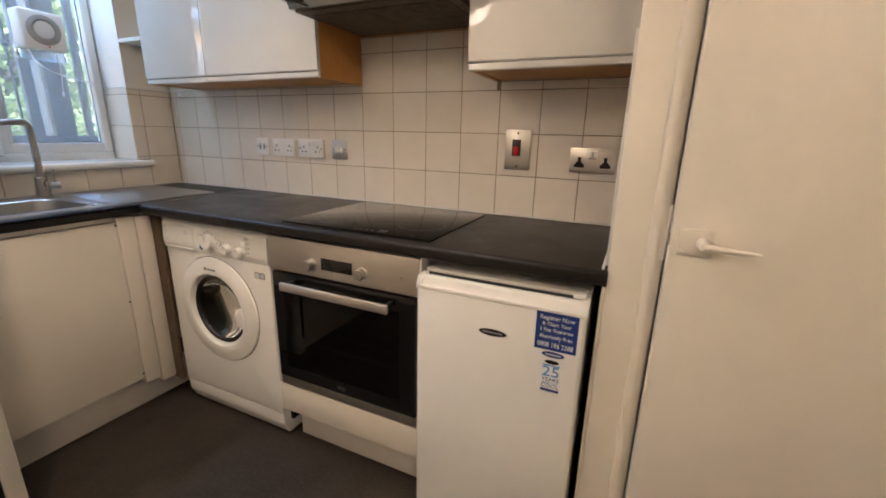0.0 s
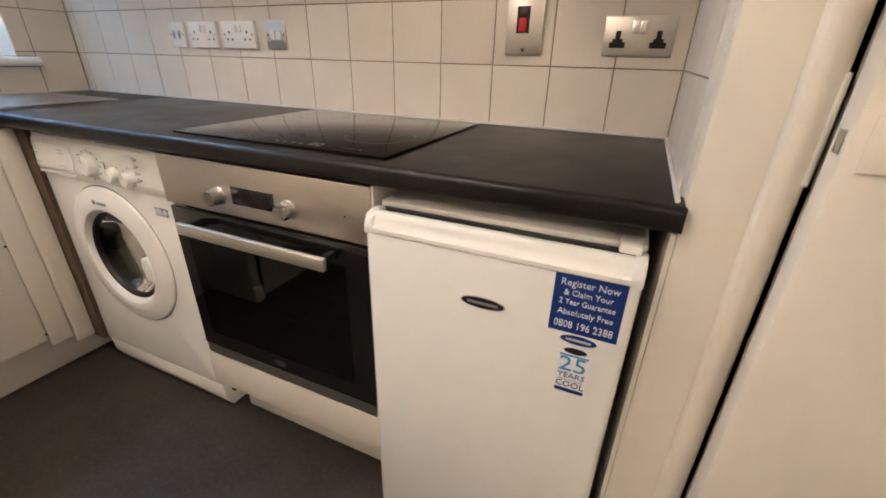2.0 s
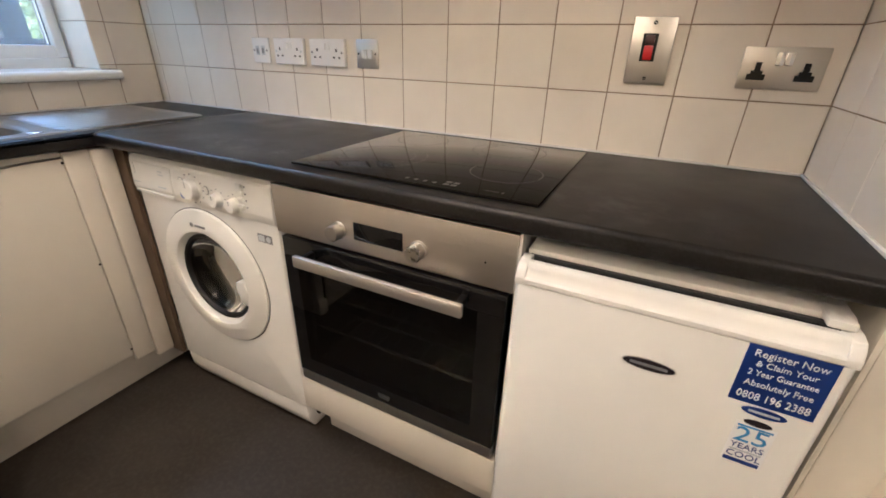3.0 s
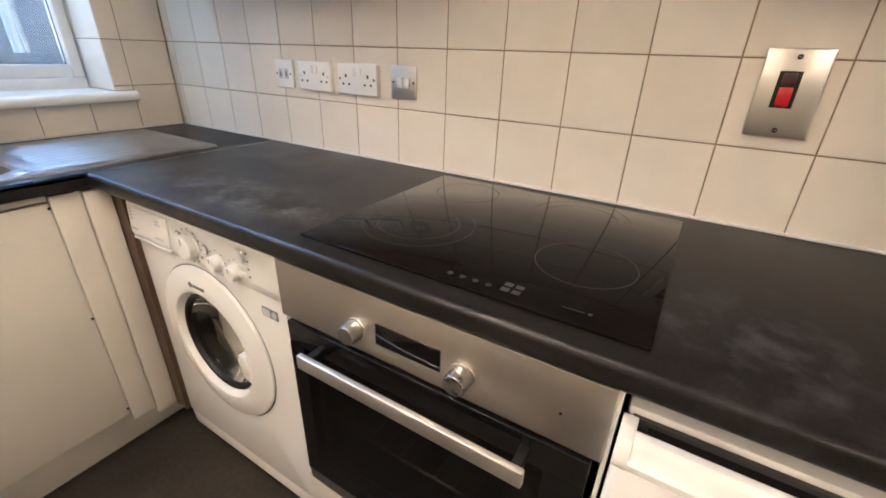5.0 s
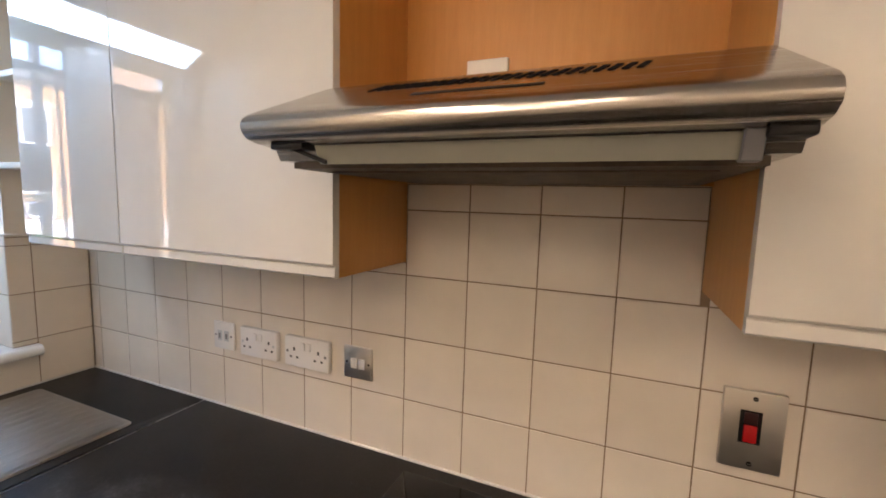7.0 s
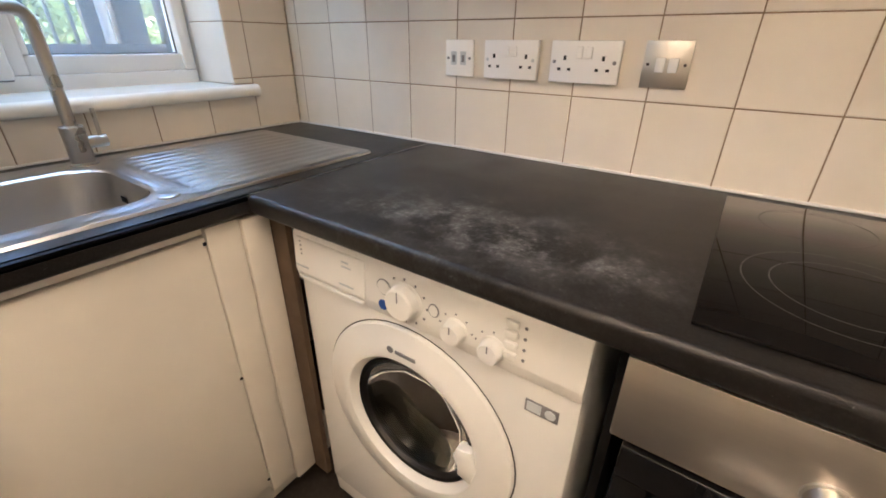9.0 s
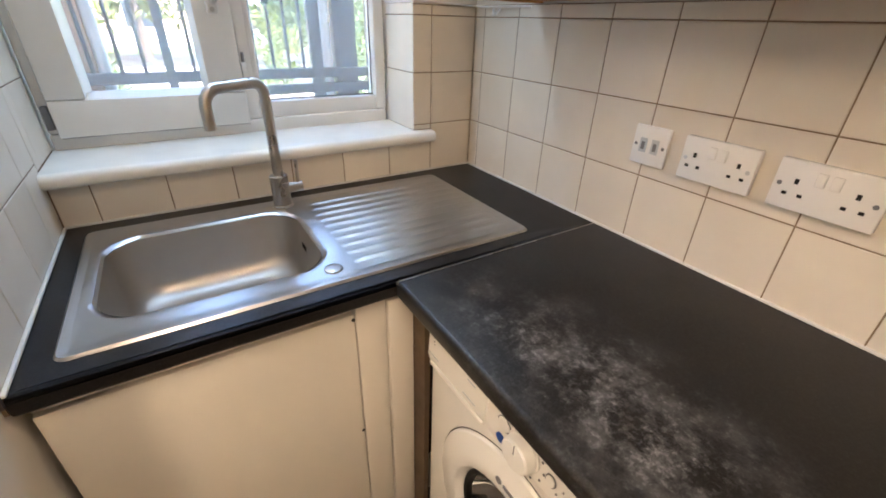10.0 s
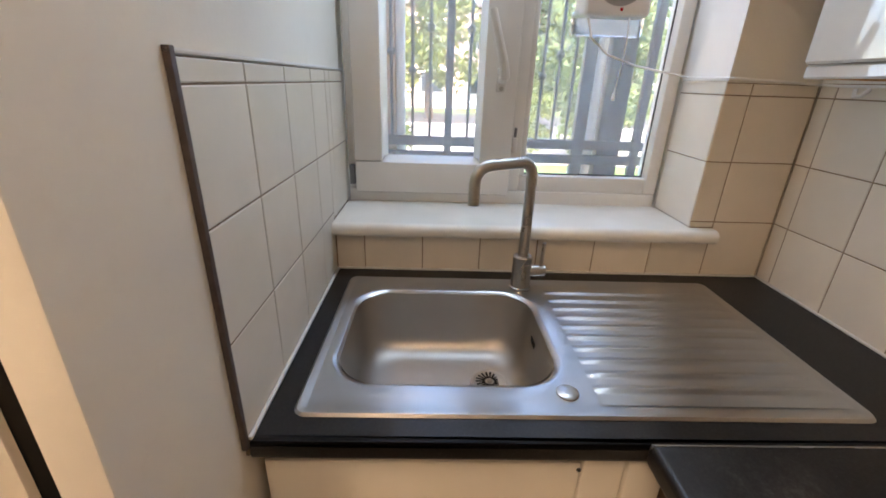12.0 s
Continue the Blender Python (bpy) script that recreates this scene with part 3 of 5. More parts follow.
# the sink run is one board with a cut-out for the bowl
rings = []
for z in (TOP, TOP - 0.038):
    for x0, x1, y0, y1 in ((0.0005, 0.570, L_WALL + 0.001, -0.001), (0.115, 0.458, -1.052, -0.636)):
        rings.append([bm.verts.new((x, y, z)) for x, y in ((x0, y0), (x1, y0), (x1, y1), (x0, y1))])
for a, b in ((0, 1), (2, 3), (0, 2), (1, 3)):
    for k in range(4):
        bm.faces.new((rings[a][k], rings[a][(k + 1) % 4], rings[b][(k + 1) % 4], rings[b][k]))
bmesh.ops.bevel(bm, geom=[e for e in bm.edges if all(abs(v.co.x - 0.570) < 1e-5 for v in e.verts) and abs(e.verts[0].co.z - e.verts[1].co.z) < 1e-5], offset=0.011, segments=4, profile=0.5, affect="EDGES")
sink_top = single("worktop", bm, WORKTOP, "black worktop section cut out for the steel sink", "worktop")
part("joint_strip", box(0.5695, 0.5722, -0.5625, -0.002, TOP - 0.03, TOP + 0.0008), STEEL_TAP, sink_top, "thin worn metal joint strip")
for nm, b in (("sealant", box(0.002, 2.328, -0.006, -0.0005, TOP, TOP + 0.006, 0.002)), ("sealant", box(0.0005, 0.006, L_WALL + 0.002, -0.006, TOP, TOP + 0.006, 0.002)),
              ("sealant", box(0.006, 0.569, L_WALL + 0.0005, L_WALL + 0.007, TOP, TOP + 0.006, 0.002)), ("sealant", box(2.315, 2.3215, -0.545, -0.006, TOP, TOP + 0.007, 0.002))):
    single(nm, b, CAULK, "white sealant bead along the worktop edge", "trim", kind="structure")

# ---------------------------------------------------------------- sink
sink = thing("sink", (0.29, -0.63, TOP), "inset stainless steel sink with a ribbed drainer", "sink")
SX0, SX1, SY0, SY1 = 0.056, 0.526, -1.080, -0.180
BX0, BX1, BY0, BY1 = 0.128, 0.447, -1.040, -0.650
Z = TOP + 0.001


def ring_at(inset, z, x0, x1, y0, y1, r):
    return [(p[0], p[1], z) for p in rounded(x0 + inset, x1 - inset, y0 + inset, y1 - inset, max(r - inset, 0.004), 8)]


flange = bmesh.new()
mid = lambda s, e, z: [(x, y, z) for x, y in rounded(BX0 - s, BX1 + s, BY0 - min(s, 0.022), BY1 + e, 0.075 + s * 0.5, 8)]
loft(flange, [ring_at(0, Z, SX0, SX1, SY0, SY1, 0.02), ring_at(0.004, Z + 0.0045, SX0, SX1, SY0, SY1, 0.02), ring_at(0.010, Z + 0.0045, SX0, SX1, SY0, SY1, 0.02), ring_at(0.016, Z + 0.002, SX0, SX1, SY0, SY1, 0.02),
              mid(0.035, 0.040, Z + 0.002), mid(0.012, 0.014, Z + 0.0015), mid(0.005, 0.006, Z), mid(0.0, 0.0, Z - 0.005)])
part("flange", flange, STEEL_SINK, sink)
bowl = bmesh.new()
curve = [(0.0, 0.0), (0.003, 0.03), (0.007, 0.07), (0.011, 0.098)]
curve += [(0.011 + 0.050 * (1 - math.cos(radians(a))), 0.098 + 0.050 * math.sin(radians(a))) for a in (15, 30, 45, 60, 75, 90)]
curve += [(0.085, 0.1495), (0.115, 0.151)]
loops = [[(p[0], p[1], Z - 0.005 - d) for p in rounded(BX0 + i, BX1 - i, BY0 + i, BY1 - i, max(0.080 - 0.35 * i, 0.04), 8)] for i, d in curve]
loft(bowl, loops, True)
part("bowl", bowl, STEEL_BOWL, sink, "satin steel bowl", angle=80)
WZ = Z - 0.1553
waste = part("waste", lathe([(0.044, 0.0), (0.043, 0.003), (0.036, 0.0034), (0.033, 0.001), (0.006, 0.001), (0.005, 0.006), (0.0, 0.006)], (0.255, -0.742, WZ), "z", 32), STEEL_SINK, sink, "round steel basket waste")
for k in range(18):
    a = 2 * math.pi * k / 18
    part("waste_slot", box(-0.0023, 0.0023, 0.010, 0.031, 0, 0.001), RECESS_SHADE, waste).matrix_basis = pose(0.255, -0.742, WZ + 0.0006, 0, 0, math.degrees(a))
part("overflow", box(0.24, 0.27, BY1 - 0.0075, BY1 - 0.006, 0.855, 0.868, 0.0005), RECESS_SHADE, sink)
# ribbed drainer, pressed out of the sheet
dr = bmesh.new()
NX, NY = 96, 24
DX0, DX1, DY0, DY1 = 0.088, 0.498, -0.606, -0.200
rows = []
for j in range(NY + 1):
    y = DY0 + (DY1 - DY0) * j / NY
    row = []
    for i in range(NX + 1):
        x = DX0 + (DX1 - DX0) * i / NX
        u = (x - DX0) / (DX1 - DX0)
        ridge = max(0.0, math.cos(2 * math.pi * (u * 11.0)))**1.3
        e = min(1.0, max(0.0, (y - DY0) / 0.02), max(0.0, (DY1 - y) / 0.03)) * (1.0 if 0.03 < u < 0.97 else 0.0)
        row.append(dr.verts.new((x, y, Z + 0.0030 + e * 0.0036 * ridge)))
    rows.append(row)
for a, b in zip(rows, rows[1:]):
    for i in range(NX):
        dr.faces.new((a[i], a[i + 1], b[i + 1], b[i]))
part("drainer", dr, STEEL_SINK, sink, "ribbed steel drainer", angle=60)
part("hole_cover", lathe([(0.0185, 0.0), (0.0185, 0.002), (0.016, 0.0035), (0.0, 0.0035)], (0.470, -0.652, Z + 0.0018), "z", 24), STEEL_SINK, sink, "round steel tap-hole cover")

tap = thing("tap", (0.094, -0.660, TOP), "satin steel mixer tap with a tall square-bend spout", "tap")
TX, TY = 0.094, -0.660
part("tap_body", lathe([(0.0, 0.0), (0.027, 0.0), (0.027, 0.004), (0.0225, 0.006), (0.0225, 0.082), (0.020, 0.085), (0.0, 0.085)], (TX, TY, Z + 0.001), "z", 24), STEEL_TAP, tap)
neck = [(TX, TY, 0.98), (TX, TY, 1.19)]
dirx, diry = 0.32, -0.947
for a in (20, 45, 70, 90):
    neck.append((TX + dirx * 0.028 * (1 - math.cos(radians(a))), TY + diry * 0.028 * (1 - math.cos(radians(a))), 1.19 + 0.028 * math.sin(radians(a))))
neck.append((TX + dirx * 0.102, TY + diry * 0.102, 1.214))
for a in (20, 45, 70, 90):
    neck.append((TX + dirx * (0.102 + 0.035 * math.sin(radians(a))), TY + diry * (0.102 + 0.035 * math.sin(radians(a))), 1.214 - 0.035 * (1 - math.cos(radians(a)))))
neck.append((TX + dirx * 0.137, TY + diry * 0.137, 1.130))
part("spout", tube(neck, 0.0125, 16), STEEL_TAP, tap)
part("lever_hub", rod((TX, TY + 0.018, 0.958), (TX, TY + 0.056, 0.958), 0.0135, 16), STEEL_TAP, tap)
part("lever", rod((TX, TY + 0.046, 0.964), (TX - 0.004, TY + 0.049, 1.028), 0.0045, 10), STEEL_TAP, tap)

# ---------------------------------------------------------------- base cabinet under the sink
sink_cabinet = thing("sink_cabinet", (0.28, -0.85, 0), "cream sink base cabinet with one plain door", "cabinet")
for b in ((0.02, 0.528, L_WALL + 0.003, L_WALL + 0.019, 0.15, 0.868), (0.02, 0.528, -0.62, -0.604, 0.15, 0.868), (0.02, 0.528, L_WALL + 0.019, -0.62, 0.15, 0.166), (0.02, 0.036, L_WALL + 0.019, -0.62, 0.166, 0.868)):
    part("carcass_panel", box(*b), CARCASS, sink_cabinet)
door = part("cabinet_door", box(0.531, 0.550, -1.118, -0.645, 0.168, 0.850, 0.003), BASEDOOR, sink_cabinet)
part("rail", box(0.528, 0.545, -1.118, -0.645, 0.854, 0.8715, 0.002), PLINTH, sink_cabinet, "grey-cream top rail")
post = part("corner_post", box(0.531, 0.553, -0.6432, -0.5795, 0.140, 0.866, 0.003), BASEDOOR, sink_cabinet, "cream filler strip")
part("corner_post", box(0.533, 0.558, -0.577, -0.519, 0.115, 0.862, 0.004), BASEDOOR, sink_cabinet, "cream square corner filler post")
# brown board made darker: the shade of the deep corner is in its colour
part("end_panel", box(0.505, 0.60, -0.516, -0.502, 0.10, 0.868), SHADEBOARD, sink_cabinet, "brown board edge, its depth shade put into the colour")
for z in (0.838, 0.52, 0.19):
    part("screw_cap", lathe([(0.0, 0), (0.004, 0), (0.003, 0.002), (0, 0.002)], (0.5505, -0.648, z), "x", 10), BLACK, sink_cabinet)
single("plinth", box(0.454, 0.470, L_WALL + 0.004, -0.40, 0.001, 0.150, 0.002), PLINTH, "cream kickboard below the sink cabinet", "plinth")

# ---------------------------------------------------------------- washing machine
wm = thing("washing_machine", (0.935, -0.27, 0), "white front-loading washing machine under the worktop", "washing machine")
M0, M1, MF = 0.642, 1.226, -0.515
WCX, WCZ = 0.926, 0.508
ANGLES = sorted([2 * math.pi * k / 60 - math.pi for k in range(60)] + [math.atan2(z - WCZ, x - WCX) for x in (M0, M1) for z in (0.115, 0.858)])


def shell(inset, y):
    """The outline of the cabinet, at the same angles as the round hole."""
    out = []
    for a in ANGLES:
        c, s = math.cos(a), math.sin(a)
        hx = (M1 - inset - WCX) if c > 0 else (WCX - M0 - inset)
        hz = (0.858 - inset - WCZ) if s > 0 else (WCZ - 0.115 - inset)
        d = min(hx / max(abs(c), 1e-6), hz / max(abs(s), 1e-6))
        out.append((WCX + d * c, y, WCZ + d * s))
    return out


def hole(r, y):
    return [(WCX + r * math.cos(a), y, WCZ + r * math.sin(a)) for a in ANGLES]


cab = bmesh.new()
loft(cab, [shell(0, -0.02), shell(0, MF + 0.012), shell(0.004, MF + 0.003), shell(0.012, MF), hole(0.212, MF), hole(0.150, MF), hole(0.150, MF + 0.03)])
part("cabinet", cab, APPLIANCE, wm)
part("kick_panel", extrude([(-0.03, 0.012), (-0.03, 0.115), (MF + 0.004, 0.115), (MF + 0.008, 0.06), (MF + 0.03, 0.012)], "x", M0 + 0.003, M1 - 0.003, 0.006, 2), APPLASTIC, wm)
part("control_panel", extrude([(MF + 0.02, 0.735), (MF - 0.004, 0.738), (MF - 0.009, 0.760), (MF - 0.004, 0.835), (MF + 0.004, 0.850), (MF + 0.02, 0.852)], "x", M0 + 0.002, M1 - 0.002, 0.003, 2), APPLASTIC, wm)
drawer = part("detergent_drawer", extrude([(MF, 0.752), (MF - 0.011, 0.755), (MF - 0.013, 0.762), (MF - 0.007, 0.832), (MF, 0.834)], "x", M0 + 0.012, M0 + 0.196, 0.002, 2), APPLASTIC, wm)
part("drawer_grip", box(M0 + 0.014, M0 + 0.190, MF - 0.0125, MF - 0.004, 0.7415, 0.7500, 0.003), APPLASTIC, drawer, "moulded grip lip")
PF = MF - 0.008


def knob(x, z, r, depth, parent, mat=APPLASTIC, y=PF, name="knob", mark=True):
    k = part(name, lathe([(r * 1.12, 0.0), (r * 1.12, 0.002), (r, 0.004), (r * 0.94, depth - 0.003), (r * 0.85, depth), (0.0, depth)], (x, y, z), "y", 24), mat, parent)
    if mark:
        part("pointer", box(x - 0.001, x + 0.001, y - depth - 0.0006, y - depth + 0.001, z + r * 0.2, z + r * 0.85), GREYPRINT, k)
    return k


knob(0.929, 0.791, 0.030, 0.022, wm)
knob(1.027, 0.776, 0.0185, 0.020, wm)
knob(1.091, 0.772, 0.0185, 0.020, wm)
disc_y(0.883, PF - 0.0004, 0.800, 0.0155, 0.0155, GREYPRINT, wm, "button_ring", depth=0.0008)
part("start_button", lathe([(0.014, 0), (0.013, 0.003), (0.0, 0.004)], (0.883, PF, 0.800), "y", 18), APPLASTIC, wm)
disc_y(0.879, PF - 0.001, 0.764, 0.010, 0.010, BADGEBLUE, wm, "round_badge", "small round blue badge")
disc_y(0.986, PF - 0.001, 0.795, 0.010, 0.012, GREYPRINT, wm, "program_ring")
disc_y(0.986, PF - 0.0022, 0.795, 0.008, 0.010, APPLASTIC, wm, "program_ring")
for k in range(9):
    a = radians(-60 + 30 * k)
    disc_y(0.929 + 0.044 * math.sin(a), PF - 0.001, 0.791 + 0.040 * math.cos(a), 0.0022, 0.0022, GREYPRINT, wm, "print_mark", n=8)
for cx, cz in ((1.027, 0.776), (1.091, 0.772)):
    for k in range(5):
        a = radians(-80 + 40 * k)
        disc_y(cx + 0.029 * math.sin(a), PF - 0.001, cz + 0.029 * math.cos(a), 0.0016, 0.0016, GREYPRINT, wm, "print_mark", n=8)
for k in range(4):
    part("option_button", box(1.108, 1.128, PF - 0.006, PF + 0.002, 0.768 + 0.018 * k, 0.780 + 0.018 * k, 0.003), APPLASTIC, wm)
    disc_y(1.138, PF - 0.001, 0.774 + 0.018 * k, 0.0025, 0.0025, GREYPRINT, wm, "print_mark", n=8)
for k in range(4):
    disc_y(M0 + 0.03, MF - 0.0095, 0.80 + 0.009 * k, 0.002, 0.0016, GREYPRINT, drawer, "print_mark", n=8)
for x0, x1, z in ((0.655, 0.690, 0.772), (0.775, 0.812, 0.770), (0.782, 0.806, 0.806), (0.782, 0.800, 0.815)):
    yy = MF - 0.0132 + 0.0062 * (z - 0.762) / 0.07
    part("print_bar", box(x0, x1, yy - 0.0006, yy + 0.003, z, z + 0.003), PALEPRINT, wm)
label = part("energy_label", box(1.146, 1.197, MF - 0.0012, MF + 0.001, 0.680, 0.703), GREYPRINT, wm, "small silver and black sticker")
part("label_print", box(1.149, 1.171, MF - 0.0020, MF, 0.683, 0.700), PALEPRINT, label)
disc_y(1.185, MF - 0.0012, 0.6915, 0.008, 0.008, PALEPRINT, label, "label_print")
DXC, DZC = 0.926, 0.508
door = part("door", lathe([(0.219, -0.004), (0.219, 0.003), (0.216, 0.007), (0.206, 0.010), (0.178, 0.016), (0.163, 0.018), (0.153, 0.016), (0.146, 0.008), (0.141, 0.000)], (DXC, MF, DZC), "y", 56), APPLASTIC, wm, "cream-white round porthole door")
# dark ring draws the shade of the groove round the door
part("groove_shade", lathe([(0.2192, 0.0003), (0.2206, 0.0006), (0.2220, 0.0003)], (DXC, MF, DZC), "y", 56), RUBBER, wm, "thin dark ring painting the groove's shade round the door")
part("inner_ring", lathe([(0.143, -0.040), (0.142, -0.012), (0.138, -0.007), (0.131, -0.009), (0.126, -0.016), (0.124, -0.05)], (DXC, MF - 0.010, DZC), "y", 48), DRUM, door, "dark steel trim ring")
part("porthole_glass", lathe([(0.127, -0.018), (0.112, -0.044), (0.080, -0.062), (0.040, -0.069), (0.0, -0.070), (0.0, -0.075), (0.040, -0.074), (0.082, -0.067), (0.115, -0.049), (0.130, -0.022)], (DXC, MF - 0.010, DZC), "y", 40), PORTGLASS, door)
part("door_seal", lathe([(0.138, -0.024), (0.150, -0.05), (0.140, -0.09), (0.150, -0.12)], (DXC, MF, DZC), "y", 40), RUBBER, wm)
part("drum", lathe([(0.150, -0.10), (0.220, -0.105), (0.220, -0.36), (0.0, -0.36)], (DXC, MF, DZC), "y", 40), DRUM, wm)
part("door_grip", extrude([(1.040, 0.533), (1.070, 0.540), (1.082, 0.503), (1.070, 0.458), (1.042, 0.468), (1.048, 0.490), (1.032, 0.508)], "y", MF + 0.004, MF - 0.018, 0.003, 2), APPLASTIC, door, "moulded door grip")
disc_y(0.896, MF - 0.0165, 0.681, 0.007, 0.007, GREYPRINT, door, "badge_ring", depth=0.0015)
part("badge_bar", box(0.908, 0.952, MF - 0.0182, MF - 0.013, 0.677, 0.684, 0.0006), GREYPRINT, door, "small grey maker's badge")
for sx in (M0 + 0.05, M1 - 0.05):
    part("foot", lathe([(0.0, 0), (0.018, 0), (0.018, 0.012), (0.0, 0.014)], (sx, MF + 0.06, 0.0), "z", 12), BLACK, wm)
wm.location.x -= 0.018      # pushed towards the corner

# ---------------------------------------------------------------- oven in its housing
oven_unit = thing("oven_housing", (1.54, -0.28, 0), "white oven housing cabinet with a plain drawer front", "cabinet")
# left side is near-black: shade between washer and oven put into its colour
part("carcass_side", box(1.234, 1.247, -0.50, -0.02, 0.10, 0.868), RECESS_SHADE, oven_unit)
part("carcass_side", box(1.836, 1.8415, -0.548, -0.02, 0.10, 0.868), CARCASS, oven_unit)
part("base_panel", box(1.247, 1.836, -0.53, -0.02, 0.275, 0.290), CARCASS, oven_unit)
part("drawer_front", box(1.250, 1.838, -0.552, -0.534, 0.186, 0.300, 0.003), BASEDOOR, oven_unit, "plain white drawer front")
single("plinth", box(1.240, 1.842, -0.452, -0.436, 0.001, 0.165, 0.002), PLINTH, "white kickboard below the oven", "plinth")
oven = thing("oven", (1.54, -0.30, 0.292), "built-in electric oven, steel panel and black glass door", "oven")
O0, O1, OF = 1.248, 1.836, -0.552
part("fascia", box(O0, O1, OF, -0.50, 0.748, 0.866, 0.002), STEEL_F, oven, "brushed steel control fascia")
part("display", box(1.478, 1.600, OF - 0.0012, OF + 0.004, 0.778, 0.818, 0.001), OVENGLASS, oven, "black clock display")
for x in (1.437, 1.636):
    k = knob(x, 0.790, 0.0185, 0.027, oven, STEEL_TAP, OF, "knob", False)
    part("knob_collar", lathe([(0.021, 0.0), (0.021, 0.003), (0.019, 0.004), (0.0, 0.004)], (x, OF, 0.790), "y", 24), STEEL_X, k)
disc_y(1.778, OF - 0.0005, 0.800, 0.002, 0.002, BLACK, oven, "pilot_hole", n=10)
D0, D1 = O0 + 0.016, O1 - 0.010
odoor = part("oven_door", box(D0, D1, OF - 0.004, OF + 0.020, 0.692, 0.742, 0.002), OVENGLASS, oven, "black glass oven door")
for b in (box(D0, O0 + 0.055, OF - 0.004, OF + 0.02, 0.340, 0.692), box(O1 - 0.065, D1, OF - 0.004, OF + 0.02, 0.340, 0.692), box(O0 + 0.055, O1 - 0.065, OF - 0.004, OF + 0.02, 0.340, 0.385)):
    part("door_border", b, OVENGLASS, odoor)
part("viewing_window", box(O0 + 0.055, O1 - 0.065, OF - 0.0035, OF + 0.002, 0.385, 0.692), glass_material("tinted_oven_glass", (0.10, 0.095, 0.085)), odoor, "dark tinted viewing window")
part("bottom_trim", box(D0, D1, OF - 0.003, OF + 0.02, 0.305, 0.3385, 0.002), STEEL_X, odoor, "steel bottom trim")
handle = part("oven_handle", box(1.340, 1.756, -0.604, -0.592, 0.698, 0.726, 0.003, 2), STEEL_BAR, odoor, "satin steel bar handle")
for x in (1.350, 1.735):
    part("handle_post", box(x, x + 0.014, -0.594, OF - 0.002, 0.702, 0.722, 0.002), BLACK, handle)
part("maker_mark", box(1.522, 1.556, OF - 0.0048, OF, 0.360, 0.368), HOBMARK2, odoor)
part("maker_mark", box(1.524, 1.554, OF - 0.0048, OF, 0.353, 0.357), HOBMARK2, odoor)
cav = bmesh.new()
for b in ((O0 + 0.03, O0 + 0.045, -0.51, -0.06, 0.34, 0.74), (O1 - 0.05, O1 - 0.035, -0.51, -0.06, 0.34, 0.74), (O0 + 0.045, O1 - 0.05, -0.075, -0.06, 0.34, 0.74), (O0 + 0.045, O1 - 0.05, -0.51, -0.075, 0.34, 0.352), (O0 + 0.045, O1 - 0.05, -0.51, -0.075, 0.728, 0.74)):
    box(*b, bm=cav)
part("cavity", cav, DARKSTEEL, oven)
for z in (0.60, 0.565, 0.46):
    rack = bmesh.new()
    for y in (-0.50, -0.42, -0.34):
        rod((O0 + 0.046, y, z), (O1 - 0.051, y, z), 0.004, 6, rack)
    for k in range(12):
        x = O0 + 0.07 + 0.041 * k
        rod((x, -0.50, z - 0.002), (x, -0.1, z - 0.002), 0.0018, 5, rack)
    part("oven_rack", rack, CHROME, oven)

# ---------------------------------------------------------------- hob
hob = thing("hob", (1.574, -0.28, TOP), "black ceramic glass hob with thin printed rings", "hob")
HZ = TOP + 0.0058
plate = part("glass_plate", box(1.292, 1.854, -0.524, -0.046, TOP + 0.0003, HZ, 0.002), HOB, hob)


def ring(x, y, r, mat=HOBMARK, w=0.0008):
    part("cooking_zone", lathe([(r - w, 0.00008), (r + w, 0.00008)], (x, y, HZ), "z", 64), mat, hob)


for x, y, rs, mk in ((1.432, -0.363, (0.105, 0.076), HOBMARK), (1.738, -0.354, (0.077,), HOBMARK), (1.675, -0.147, (0.095, 0.070), HOBFAINT), (1.415, -0.140, (0.072,), HOBFAINT)):
    for r in rs:
        ring(x, y, r, mk)
for k in range(4):
    disc = lathe([(0.0, 0.0003), (0.0050, 0.0003), (0.0050, 0.0)], (1.580 + 0.0205 * k, -0.499, HZ), "z", 12)
    part("touch_symbol", disc, HOBMARK, hob)
for i in range(2):
    for j in range(2):
        part("touch_symbol", box(1.660 + 0.016 * i, 1.672 + 0.016 * i, -0.502 + 0.015 * j, -0.492 + 0.015 * j, HZ, HZ + 0.0001), HOBMARK2, hob)
part("touch_symbol", box(1.744, 1.772, -0.4955, -0.4940, HZ, HZ + 0.0003), HOBMARK2, hob)
part("touch_symbol", lathe([(0.0, 0.0003), (0.003, 0.0003), (0.003, 0.0)], (1.780, -0.4945, HZ), "z", 10), HOBMARK2, hob)

# ---------------------------------------------------------------- fridge
fridge = thing("fridge", (2.07, -0.30, 0), "white under-counter fridge with blue stickers on the door", "fridge")
F0, F1, FF = 1.846, 2.300, -0.588
part("cabinet", box(F0 + 0.004, F1 - 0.002, -0.530, -0.04, 0.02, 0.836, 0.006), APPLIANCE, fridge)
part("top_panel", box(F0 + 0.003, F1 - 0.001, -0.535, -0.04, 0.828, 0.840, 0.004), APPLASTIC, fridge)
fdoor = part("fridge_door", box(F0, F1, FF, -0.540, 0.030, 0.803, 0.010, 3), APPLIANCE, fridge)
